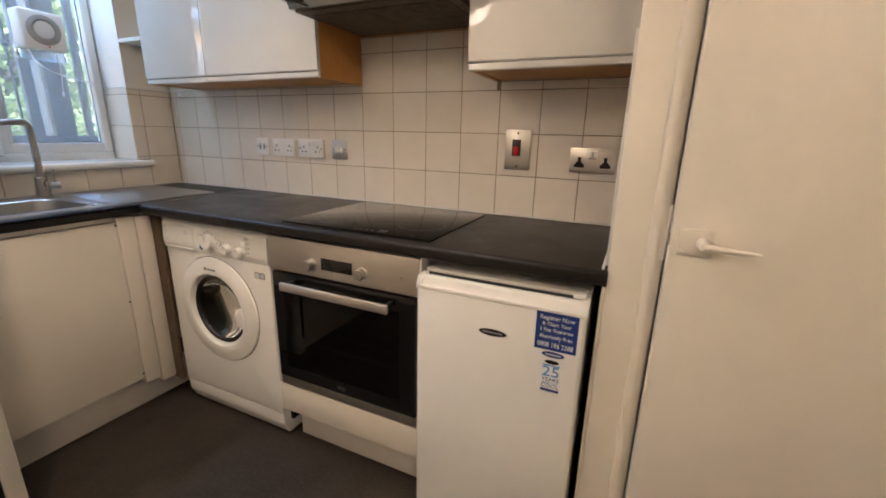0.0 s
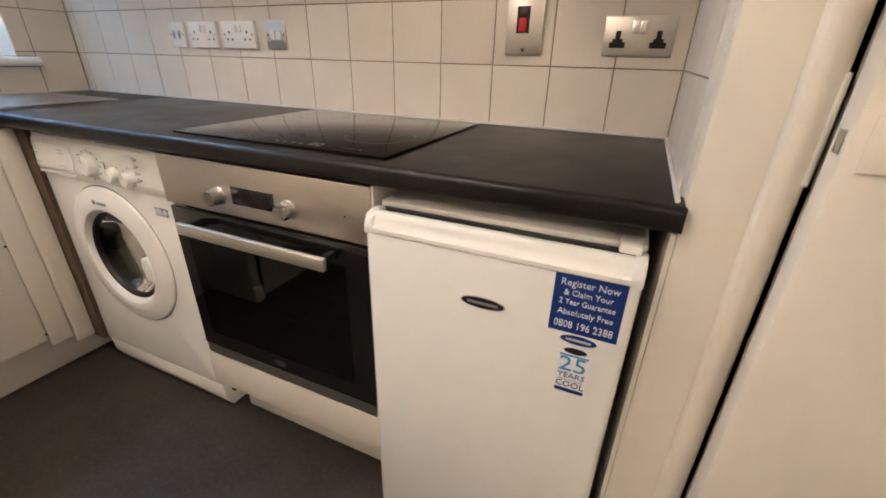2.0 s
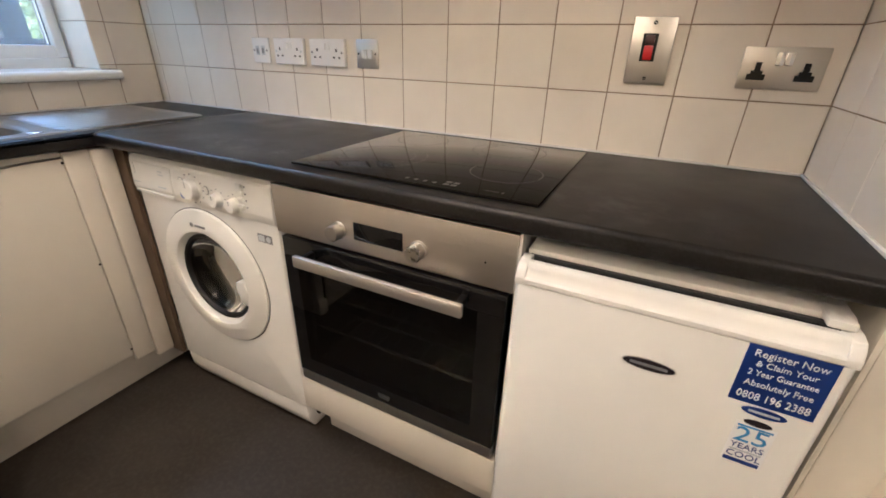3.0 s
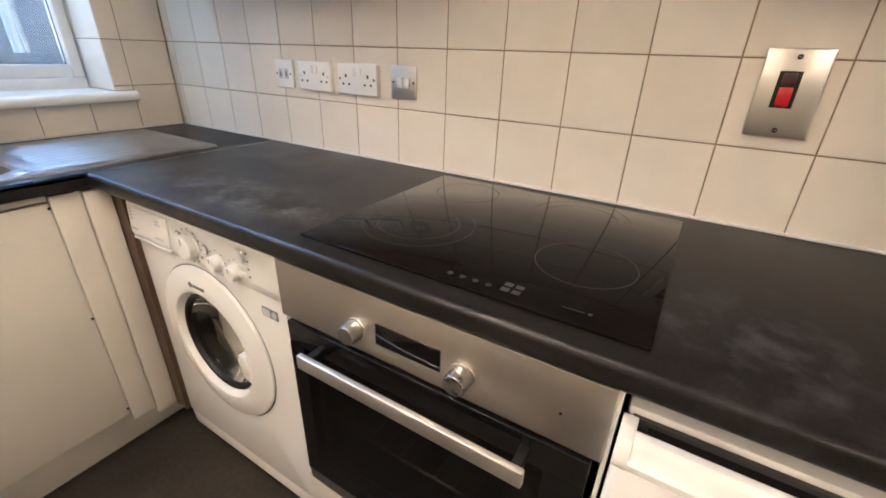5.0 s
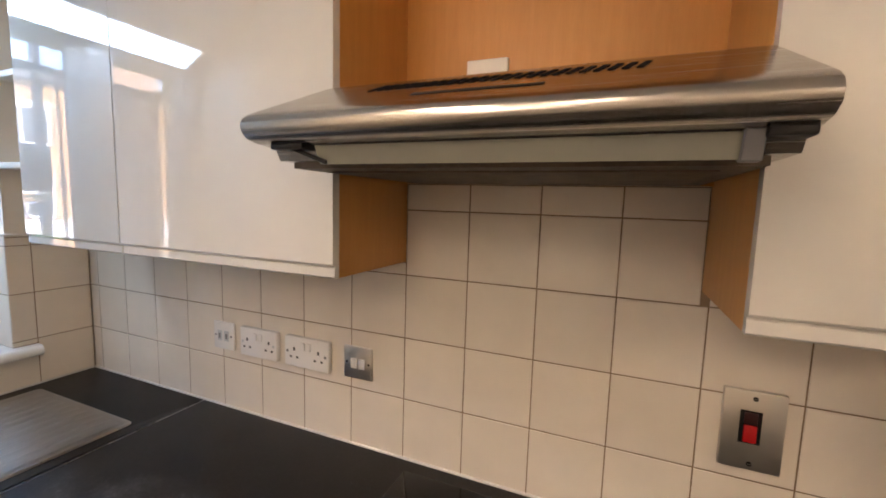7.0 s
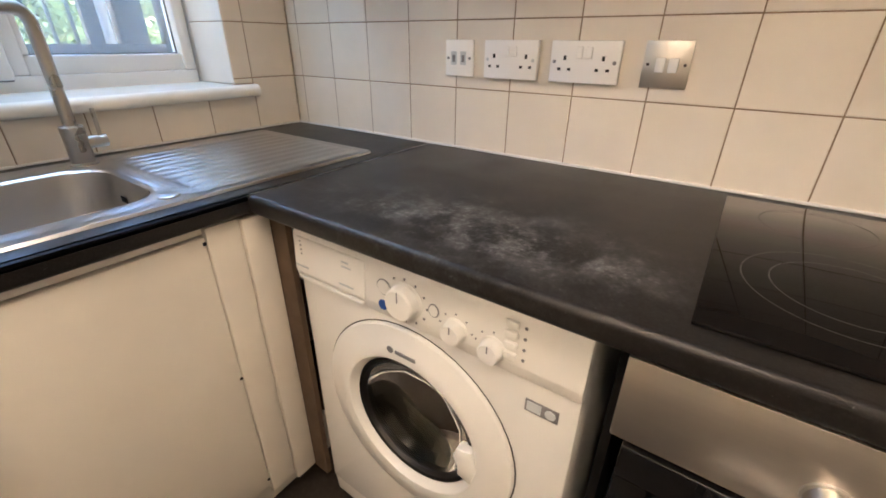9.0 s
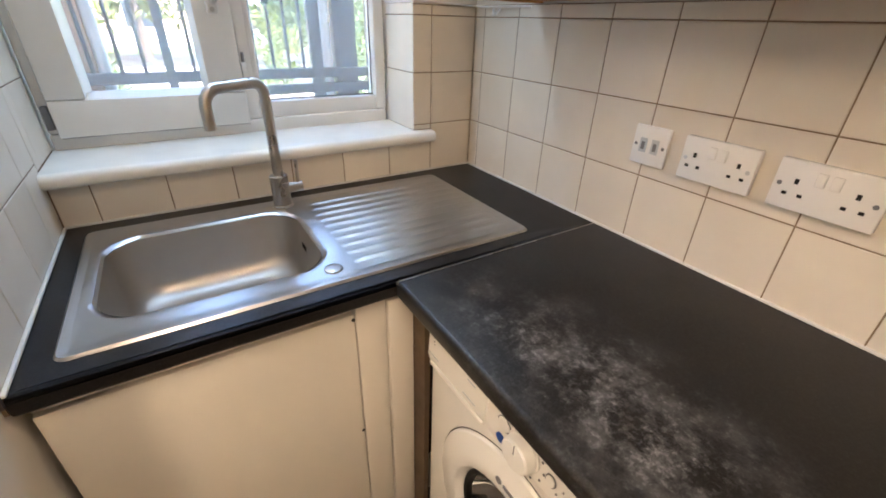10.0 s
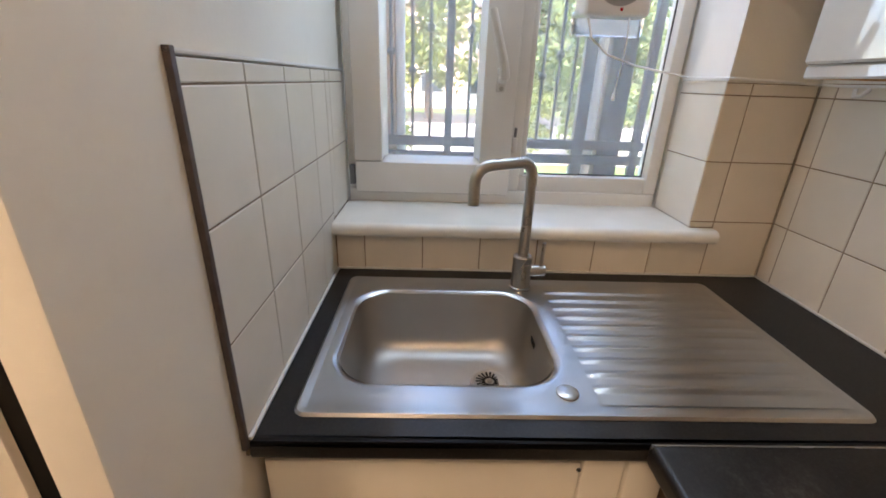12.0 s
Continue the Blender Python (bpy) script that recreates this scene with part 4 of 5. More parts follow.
grip = extrude([(-0.545, 0.795), (-0.558, 0.812), (-0.560, 0.830), (-0.564, 0.833), (-0.573, 0.833), (-0.577, 0.829), (-0.579, 0.822), (-0.582, 0.813), (-0.585, 0.809), (-0.588, 0.808), (-0.5900, 0.806), (-0.5900, 0.799), (-0.587, 0.795)], "x", F0 + 0.016, F1 - 0.016)
# solid dark strip stands for the shade in the gap behind the grip
part("grip_shade", box(F0 + 0.028, F1 - 0.020, -0.5595, -0.5365, 0.79, 0.824), RECESS_SHADE, fdoor, "dark strip painting the shade behind the grip")
part("door_grip", grip, APPLASTIC, fdoor, "moulded recessed grip along the door top")
for x0, x1 in ((F0 - 0.0005, F0 + 0.0165), (F1 - 0.0165, F1 + 0.0005)):
    part("grip_end", extrude([(-0.540, 0.795), (-0.540, 0.832), (-0.560, 0.833), (-0.577, 0.829), (-0.584, 0.820), (-0.5892, 0.807), (-0.5892, 0.795)], "x", x0, x1, 0.002, 2), APPLASTIC, fdoor)
part("door_gasket", box(F0 + 0.010, F1 - 0.010, -0.541, -0.528, 0.04, 0.83), RUBBER, fridge)
part("hinge_cover", box(F1 - 0.040, F1 - 0.008, -0.562, -0.510, 0.832, 0.845, 0.004, 2), APPLASTIC, fridge)
disc_y(2.073, FF - 0.0002, 0.711, 0.039, 0.0105, STEEL_TAP, fdoor, "badge", "oval metal badge")
disc_y(2.073, FF - 0.0010, 0.711, 0.037, 0.0092, EMBLEM, fdoor, "badge_face", "dark oval badge face")
part("badge_print", box(2.046, 2.100, FF - 0.0028, FF - 0.001, 0.7085, 0.7135), GREYPRINT, fdoor)
sticker = part("sticker", box(2.183, 2.284, FF - 0.0008, FF + 0.001, 0.6975, 0.7965), BLUE, fdoor, "blue guarantee sticker with white print")
for text, z, size, w in (("Register Now", 0.7835, 0.0165, 0.082), ("& Claim Your", 0.7670, 0.0135, 0.070), ("2 Year Guarantee", 0.7515, 0.0135, 0.080), ("Absolutely Free", 0.7335, 0.0145, 0.080), ("0808 196 2388", 0.7115, 0.0185, 0.086)):
    lettering(text, size, (2.2335, FF - 0.0011, z), WHITEPRINT, sticker, w)
disc_y(2.231, FF - 0.0002, 0.6865, 0.0275, 0.0078, BLUE, fdoor, "sticker_oval", "small dark blue oval sticker")
part("oval_print", box(2.212, 2.250, FF - 0.0020, FF - 0.001, 0.6845, 0.6885), PALEPRINT, fdoor)
s2 = part("sticker", box(2.2045, 2.2555, FF - 0.0008, FF + 0.001, 0.581, 0.662), WHITEPRINT, fdoor, "white and blue anniversary sticker")
disc_y(2.230, FF - 0.0002, 0.6655, 0.0175, 0.0055, EMBLEM, s2, "sticker_oval")
lettering("25", 0.040, (2.230, FF - 0.0011, 0.638), LBLUE, s2, 0.041)
part("sticker_band", box(2.208, 2.252, FF - 0.0013, FF - 0.0005, 0.6545, 0.6575), LBLUE, s2)
lettering("YEARS", 0.0145, (2.230, FF - 0.0011, 0.6165), BLUE, s2, 0.042)
part("sticker_band", box(2.210, 2.250, FF - 0.0013, FF - 0.0005, 0.6065, 0.609), PALEPRINT, s2)
lettering("COOL", 0.0165, (2.230, FF - 0.0011, 0.5985), BLUE, s2, 0.044)
part("sticker_band", box(2.207, 2.253, FF - 0.0013, FF - 0.0005, 0.583, 0.590), BLUE, s2)
for sx in (F0 + 0.04, F1 - 0.04):
    part("foot", lathe([(0.0, 0), (0.016, 0), (0.016, 0.022), (0.0, 0.024)], (sx, -0.48, 0.0), "z", 12), BLACK, fridge)
single("wall_infill", box(2.3205, 2.3277, -0.5475, -0.031, 0, 0.868), GLOSSPAINT, "cream painted wall edge beside the fridge", "wall", kind="structure")
# near-black sheet carries the shade behind the fridge in its colour
single("wall_infill", box(1.8425, STUB_X + 0.004, -0.03, 0.004, 0, 0.868), RECESS_SHADE, "dark wall sheet behind the fridge, shade put into its colour", "wall", kind="structure")

# ---------------------------------------------------------------- wall cabinets
def gloss_door(x0, x1, y, z0, z1, parent):
    prof = [(y + 0.018, z1), (y + 0.003, z1), (y, z1 - 0.003), (y, z0 + 0.026), (y + 0.004, z0 + 0.022), (y + 0.009, z0 + 0.021), (y + 0.006, z0 + 0.018), (y + 0.005, z0 + 0.003), (y + 0.008, z0), (y + 0.018, z0)]
    return part("cabinet_door", extrude(prof, "x", x0, x1), GLOSSDOOR, parent)


CT = 2.12


def wall_cabinet(x0, x1, yf, zb, splits, label):
    c = thing("wall_cabinet", ((x0 + x1) / 2, -0.13, zb), label, "cabinet", "wall cabinets")
    for a in (x0, x1 - 0.017):
        part("side_panel", box(a, a + 0.017, yf + 0.019, -0.0005, zb, CT), WOOD, c, "beech-coloured laminate side")
    part("bottom_panel", box(x0 + 0.017, x1 - 0.017, yf + 0.019, -0.0005, zb + 0.004, zb + 0.020), WOOD, c)
    part("top_panel", box(x0 + 0.017, x1 - 0.017, yf + 0.019, -0.0005, CT - 0.018, CT), WOOD, c)
    part("back_panel", box(x0 + 0.017, x1 - 0.017, -0.006, -0.0005, zb + 0.02, CT - 0.018), CARCASS, c)
    for a, b in splits:
        gloss_door(a, b, yf, zb, CT, c)
    return c


wall_cabinet(0.268, 1.262, -0.272, 1.398, ((0.266, 0.668), (0.672, 1.263)), "white high-gloss double wall cabinet with beech sides")
wall_cabinet(1.857, 2.320, -0.290, 1.394, ((1.856, 2.3205),), "white high-gloss single wall cabinet")
hood_box = thing("hood_cabinet", (1.56, -0.13, 1.575), "open beech-lined bay above the cooker hood", "cabinet")
part("back_panel", box(1.262, 1.857, -0.014, -0.0005, 1.578, CT), WOOD, hood_box)
part("top_panel", box(1.262, 1.857, -0.262, -0.014, CT - 0.018, CT), WOOD, hood_box)
shelf = thing("corner_shelf", (0.13, -0.11, 1.58), "white open corner shelves beside the cabinet", "shelf")
for z in (1.600, 1.858):
    part("shelf_board", box(0.001, 0.266, -0.215, -0.001, z, z + 0.018, 0.002), CARCASS, shelf)
part("shelf_top", box(0.001, 0.266, -0.215, -0.001, CT - 0.018, CT, 0.002), CARCASS, shelf)

# ---------------------------------------------------------------- cooker hood
hood = thing("cooker_hood", (1.56, -0.22, 1.58), "brushed steel visor cooker hood with slotted top", "cooker hood")
K0, K1 = 1.264, 1.856
prof = [(-0.016, 1.588), (-0.016, 1.715), (-0.275, 1.718), (-0.285, 1.714), (-0.432, 1.6475), (-0.446, 1.641), (-0.455, 1.634), (-0.4585, 1.626), (-0.456, 1.617), (-0.447, 1.610), (-0.43, 1.606), (-0.40, 1.604), (-0.39, 1.588)]
body = part("hood_body", extrude(prof, "x", K0, K1), STEEL_HOOD, hood, angle=50)


def on_slope(u, v):
    """A place on the sloping front: u along x, v from 0 at the top to 1 at the nose."""
    return (u, -0.285 - 0.147 * v, 1.714 - 0.0665 * v)


SLOPE = math.degrees(math.atan2(0.0665, 0.147))
for k in range(24):
    x = 1.389 + 0.0147 * k
    s = part("vent_slot", box(-0.0036, 0.0036, -0.021, 0.021, -0.0002, 0.0007, 0), RECESS_SHADE, body)
    px, py, pz = on_slope(x, 0.31)
    s.matrix_basis = pose(px, py, pz, SLOPE, 0, 0) @ pose(0, 0, 0.0004, 0, 0, -14)
gp = part("control_recess", box(-0.078, 0.078, -0.0065, 0.0065, -0.0002, 0.0009, 0.0004), BLACK, body, "black slider slot")
gp.matrix_basis = pose(*on_slope(1.553, 0.76), SLOPE, 0, 0)
part("glass_visor", extrude([(-0.414, 1.6038), (-0.420, 1.6038), (-0.408, 1.581), (-0.402, 1.581)], "x", K0 + 0.085, K1 - 0.035), VISOR, hood, "grey-green visor strip under the hood")
part("visor_bracket", box(K0 + 0.023, K0 + 0.075, -0.432, -0.404, 1.5985, 1.6075, 0.002), BLACK, hood, "black plastic visor bracket")
part("visor_arm", rod((K0 + 0.045, -0.424, 1.603), (K0 + 0.099, -0.414, 1.583), 0.003, 8), BLACK, hood, "thin black visor arm")
part("visor_bracket", box(K1 - 0.036, K1 - 0.002, -0.432, -0.402, 1.597, 1.6075, 0.003), BLACK, hood, "black plastic visor bracket")
part("visor_clip", extrude([(-0.426, 1.606), (-0.416, 1.579), (-0.402, 1.579), (-0.408, 1.606)], "x", K1 - 0.050, K1 - 0.034, 0.001, 1), GREYPRINT, hood, "grey plastic visor clip")
part("grease_filter", box(K0 + 0.02, K1 - 0.02, -0.385, -0.02, 1.578, 1.587), FILTER, hood, "greasy brown filter grille")
part("filter_frame", box(K0 + 0.05, K1 - 0.05, -0.34, -0.05, 1.5755, 1.579, 0.001), FILTER, hood, "greasy filter mat")
iso = thing("fused_spur", (1.448, -0.014, 1.78), "white fused spur on the beech panel", "socket")
part("plate", box(1.405, 1.491, -0.026, -0.0142, 1.739, 1.825, 0.004, 2), SOCKET, iso)
part("rocker", box(1.450, 1.464, -0.030, -0.026, 1.772, 1.799, 0.001), SOCKET, iso)

# ---------------------------------------------------------------- plates on the tiles
def faceplate(name, x0, x1, z0, z1, mat, label, depth=0.009, y=0.0):
    t = thing(name, ((x0 + x1) / 2, y, (z0 + z1) / 2), label, "socket" if "socket" in name else "switch")
    part("plate", box(x0, x1, y - depth, y - 0.0003, z0, z1, min(0.0028, depth * 0.4), 2), mat, t)
    return t, y - depth


def dot(x, y, z, r, mat, parent, name, depth=0.0008):
    return part(name, lathe([(0.0, depth), (r, depth), (r, -0.0005)], (x, y, z), "y", 12), mat, parent)


def slot(x0, x1, y, z0, z1, mat, parent, name, depth=0.0008, r=0.0):
    return part(name, box(x0, x1, y - depth, y + 0.001, z0, z1, r), mat, parent)


t, f = faceplate("data_socket", 0.627, 0.707, 1.090, 1.172, SOCKET, "white twin outlet plate with grey inserts")
for x in (0.653, 0.680):
    slot(x - 0.008, x + 0.008, f, 1.116, 1.146, PALEPRINT, t, "insert", 0.0015)
    slot(x - 0.004, x + 0.004, f - 0.0015, 1.122, 1.138, GREYPRINT, t, "port", 0.0004)
for x in (0.636, 0.698):
    dot(x, f, 1.131, 0.0035, GREYPRINT, t, "screw")
for x0, x1, on in ((0.742, 0.876, False), (0.906, 1.051, True)):
    t, f = faceplate("double_socket", x0, x1, 1.090, 1.172, SOCKET, "white plastic double wall socket", 0.016)
    c = (x0 + x1) / 2
    for cx in (c - 0.040, c + 0.040):
        slot(cx - 0.003, cx + 0.003, f, 1.134, 1.143, BLACK, t, "earth_slot", 0.0004)
        for d in (-0.011, 0.011):
            slot(cx + d - 0.0035, cx + d + 0.0035, f, 1.114, 1.1195, BLACK, t, "pin_slot", 0.0004)
    for d in (-0.010, 0.010):
        part("rocker", box(c + d - 0.0065, c + d + 0.0065, f - 0.004, f + 0.001, 1.138, 1.160, 0.0015), SOCKET, t)
    for x in (x0 + 0.010, x1 - 0.010):
        dot(x, f, 1.131, 0.0038, GREYPRINT if on else PALEPRINT, t, "screw")
t, f = faceplate("light_switch", 1.092, 1.175, 1.089, 1.173, PLATE, "satin steel double light switch with white rockers", 0.006)
for x in (1.123, 1.146):
    part("rocker", box(x - 0.0085, x + 0.0085, f - 0.005, f + 0.001, 1.117, 1.143, 0.002), SOCKET, t)
for x in (1.101, 1.166):
    dot(x, f, 1.131, 0.003, EMBLEM, t, "screw")
t, f = faceplate("cooker_switch", 1.904, 1.996, 1.087, 1.230, PLATE, "tall satin steel cooker switch with a red rocker", 0.012)
slot(1.930, 1.962, f, 1.136, 1.195, BLACK, t, "rocker_recess", 0.0008)
part("rocker", box(1.936, 1.956, f - 0.006, f + 0.001, 1.139, 1.170, 0.002), RED, t, "red rocker")
part("rocker_top", box(1.936, 1.956, f - 0.0025, f + 0.001, 1.172, 1.192, 0.001), plain("dark_red_neon", (0.035, 0.006, 0.006), 0.3), t, "dark red neon window")
for z in (1.099, 1.217):
    dot(1.950, f, z, 0.0042, BLACK, t, "screw")
    slot(1.947, 1.953, f - 0.0008, z - 0.0006, z + 0.0006, STEEL_TAP, t, "screw_slot", 0.0004)
t, f = faceplate("double_socket", 2.139, 2.289, 1.088, 1.172, PLATE, "satin steel double wall socket with black inserts", 0.006)
for cx in (2.171, 2.257):
    slot(cx - 0.0055, cx + 0.0055, f, 1.124, 1.142, BLACK, t, "earth_slot", 0.001)
    slot(cx - 0.017, cx + 0.017, f, 1.106, 1.118, BLACK, t, "pin_insert", 0.001)
    slot(cx - 0.011, cx + 0.011, f, 1.117, 1.125, BLACK, t, "pin_insert", 0.001)
for d in (-0.0085, 0.0085):
    part("rocker", box(2.214 + d - 0.0075, 2.214 + d + 0.0075, f - 0.004, f + 0.001, 1.136, 1.162, 0.0015), CHROME, t)
single("cable_clip", tube([(0.10, -0.012, 1.385), (0.11, -0.02, 1.372), (0.125, -0.02, 1.374), (0.132, -0.012, 1.388)], 0.004, 8), SOCKET, "bent white cable end below the cabinet", "cable")

# ---------------------------------------------------------------- ceiling lamp of four spots
lamp = thing("spot_lamp", (CROSS[0], CROSS[1], H), "white four-armed ceiling lamp with small lit spots", "lamp")
part("mount_plate", lathe([(0.0, 0.0), (0.06, 0.0), (0.06, -0.02), (0.0, -0.025)], (CROSS[0], CROSS[1], H), "z", 24), SOCKET, lamp)
for sx, sy in SPOTS:
    part("arm", rod((CROSS[0], CROSS[1], H - 0.03), (sx, sy, H - 0.04), 0.008, 8), CHROME, lamp)
    part("stem", rod((sx, sy, H - 0.03), (sx, sy, SPOT_Z + 0.03), 0.006, 8), CHROME, lamp)
    sp = part("shade", lathe([(0.012, 0.035), (0.026, 0.028), (0.034, 0.0), (0.036, -0.02), (0.034, -0.02), (0.031, 0.0), (0.022, 0.024), (0.0, 0.026)], (sx, sy, SPOT_Z), "z", 20), SOCKET, lamp)
    part("bulb", lathe([(0.0, 0.018), (0.018, 0.012), (0.027, -0.010), (0.024, -0.016), (0.0, -0.018)], (sx, sy, SPOT_Z), "z", 18), LAMPGLOW, sp)

# added fixtures, out of view, round the two hall fill lights
for hx, hy, hz in HALL_FILLS:
    fill_lamp = thing("hall_fill_lamp", (hx, hy, H), "unseen added hall fill lamp, round and white with a bare bulb", "lamp", "hall lamps")
    part("base", lathe([(0.0, 0.0), (0.10, 0.0), (0.10, -0.02), (0.0, -0.02)], (hx, hy, H), "z", 28), SOCKET, fill_lamp)
    part("holder", lathe([(0.0, 0.0), (0.022, 0.0), (0.022, -0.05), (0.0, -0.05)], (hx, hy, H - 0.02), "z", 14), SOCKET, fill_lamp)
    part("bulb", lathe([(0.0, 0.0), (0.018, -0.005), (0.03, -0.03), (0.026, -0.05), (0.0, -0.06)], (hx, hy, H - 0.065), "z", 18), LAMPGLOW, fill_lamp)

# ---------------------------------------------------------------- outside
G = -0.35
single("ground", box(-400, -0.42, -400, 400, G - 0.2, G), GRASS, "mown lawn running away from the building", "ground", kind="structure")
single("pavement", box(-17.5, -8.6, -60, 60, G, G + 0.04), PAVE, "pale paved path and yard", "pavement", kind="structure")
single("road", box(-24, -17.5, -60, 60, G, G + 0.01), ASPHALT, "grey asphalt road", "road", kind="structure")
outer = thing("outer_wall", (-0.36, -0.7, G), "pale brick outer face of the house wall", "wall", kind="structure")
for a in ((-3.0, -1.105, G, 2.6), (-0.12, 3.0, G, 2.6), (-1.105, -0.12, G, 1.0), (-1.105, -0.12, 2.1, 2.6)):
    part("wall_face", box(-0.42, -0.302, a[0], a[1], a[2], a[3]), BRICKNEAR, outer)

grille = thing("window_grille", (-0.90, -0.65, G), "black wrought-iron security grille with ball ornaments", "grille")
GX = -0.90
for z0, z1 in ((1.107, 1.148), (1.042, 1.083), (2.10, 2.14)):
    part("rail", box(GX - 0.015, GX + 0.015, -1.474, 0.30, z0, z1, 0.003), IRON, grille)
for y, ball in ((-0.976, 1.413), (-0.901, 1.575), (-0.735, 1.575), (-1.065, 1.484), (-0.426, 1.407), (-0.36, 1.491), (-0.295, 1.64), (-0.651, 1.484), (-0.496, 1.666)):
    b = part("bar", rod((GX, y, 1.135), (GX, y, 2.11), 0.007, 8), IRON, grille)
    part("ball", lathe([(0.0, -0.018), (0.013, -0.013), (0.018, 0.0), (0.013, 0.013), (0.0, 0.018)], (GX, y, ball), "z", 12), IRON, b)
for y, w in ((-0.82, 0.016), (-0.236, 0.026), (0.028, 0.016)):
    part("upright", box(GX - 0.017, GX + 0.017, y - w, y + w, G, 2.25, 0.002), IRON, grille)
single("post", box(-0.99, -0.92, -0.138, -0.030, G, 2.6, 0.006), IRON, "dark painted timber post outside the window", "post")
single("brick_pier", box(-1.10, -0.93, -1.42, -1.052, G, 2.6, 0.004), BRICKNEAR, "pale brick pier beside the iron grille", "pier")
single("downpipe", rod((-0.95, -1.030, G), (-0.95, -1.030, 2.6), 0.020, 14), GALV, "pale pipe beside the brick pier", "pipe")
single("downpipe", rod((-0.95, -0.172, G), (-0.95, -0.172, 2.6), 0.024, 14), GALV, "pale pipe beside the post", "pipe")


def tree(name, x, y, h, trunk_r, crown, leaves, mat, seed, label, size=0.16, low=0.35):
    rng = random.Random(seed)
    t = thing(name, (x, y, G), label, "tree" if name == "tree" else "bush")
    if trunk_r:
        tr = tube([(x, y, G), (x + 0.05, y, G + h * 0.25), (x - 0.06, y + 0.08, G + h * 0.55), (x, y + 0.05, G + h * 0.85)], [trunk_r * 1.3, trunk_r, trunk_r * 0.7, trunk_r * 0.2], 9)
        for k in range(9):
            a, z = rng.uniform(0, 6.28), G + h * rng.uniform(0.35, 0.7)
            l = crown * rng.uniform(0.5, 0.9)
            tube([(x, y, z), (x + l * 0.5 * math.cos(a), y + l * 0.5 * math.sin(a), z + 0.2 * l), (x + l * math.cos(a), y + l * math.sin(a), z + 0.55 * l)], [trunk_r * 0.4, trunk_r * 0.25, 0.01], 6, tr)
        part("trunk", tr, BARK, t)
    verts, faces = [], []
    clumps = []
    for k in range(34):
        a, r = rng.uniform(0, 6.28), crown * math.sqrt(rng.random())
        clumps.append((x + r * math.cos(a), y + r * math.sin(a), G + h * rng.uniform(low, 1.0) * (1 - 0.18 * r / crown), crown * rng.uniform(0.14, 0.34)))
    for k in range(leaves):
        cx, cy, cz, cr = clumps[rng.randrange(len(clumps))]
        d = Vector((rng.gauss(0, 1), rng.gauss(0, 1), rng.gauss(0, 0.8)))
        c = Vector((cx, cy, cz)) + d.normalized() * cr * rng.random()**0.4
        u = Vector((rng.gauss(0, 1), rng.gauss(0, 1), rng.gauss(0, 1))).normalized()
        w = u.orthogonal().normalized()
        s = size * rng.uniform(0.5, 1.2)
        i = len(verts)
        verts += [c - u * s, c + w * s * 0.45, c + u * s, c - w * s * 0.45]
        faces.append((i, i + 1, i + 2, i + 3))
    me = bpy.data.meshes.new("crown")
    me.from_pydata(verts, [], faces)
    me.materials.append(mat)
    ob = new("crown", me)
    ob.parent, ob.matrix_parent_inverse = t, base_of(t).inverted()
    tagged(ob, kind="stuff")


tree("tree", -10.5, -2.4, 4.4, 0.12, 1.7, 2600, LEAF_B, 1, "sunlit broad-leaved tree on the lawn", 0.15, 0.28)
tree("tree", -11.0, 3.4, 3.9, 0.11, 1.6, 3000, LEAF_A, 2, "dark green broad-leaved tree by the path", 0.14, 0.22)
tree("tree", -13.5, 4.6, 5.6, 0.16, 2.3, 3000, LEAF_A, 3, "tall broad-leaved tree behind the yard", 0.2, 0.2)
tree("tree", -20.0, -1.2, 6.6, 0.18, 2.6, 2600, LEAF_B, 4, "tall yellow-green tree across the road", 0.22, 0.25)
tree("tree", -26.0, 6.0, 8.0, 0.2, 3.6, 4200, LEAF_A, 5, "large tree across the road", 0.28, 0.15)
tree("bush", -9.6, 1.3, 1.9, 0.0, 0.75, 2600, LEAF_B, 6, "loose green shrub at the lawn edge", 0.07, 0.1)
tree("bush", -9.3, 2.9, 2.4, 0.0, 0.9, 2800, LEAF_A, 7, "dense dark shrub at the lawn edge", 0.07, 0.1)
tree("bush", -10.0, -2.4, 1.5, 0.0, 0.9, 2200, LEAF_A, 8, "round green shrub by the path", 0.07, 0.1)


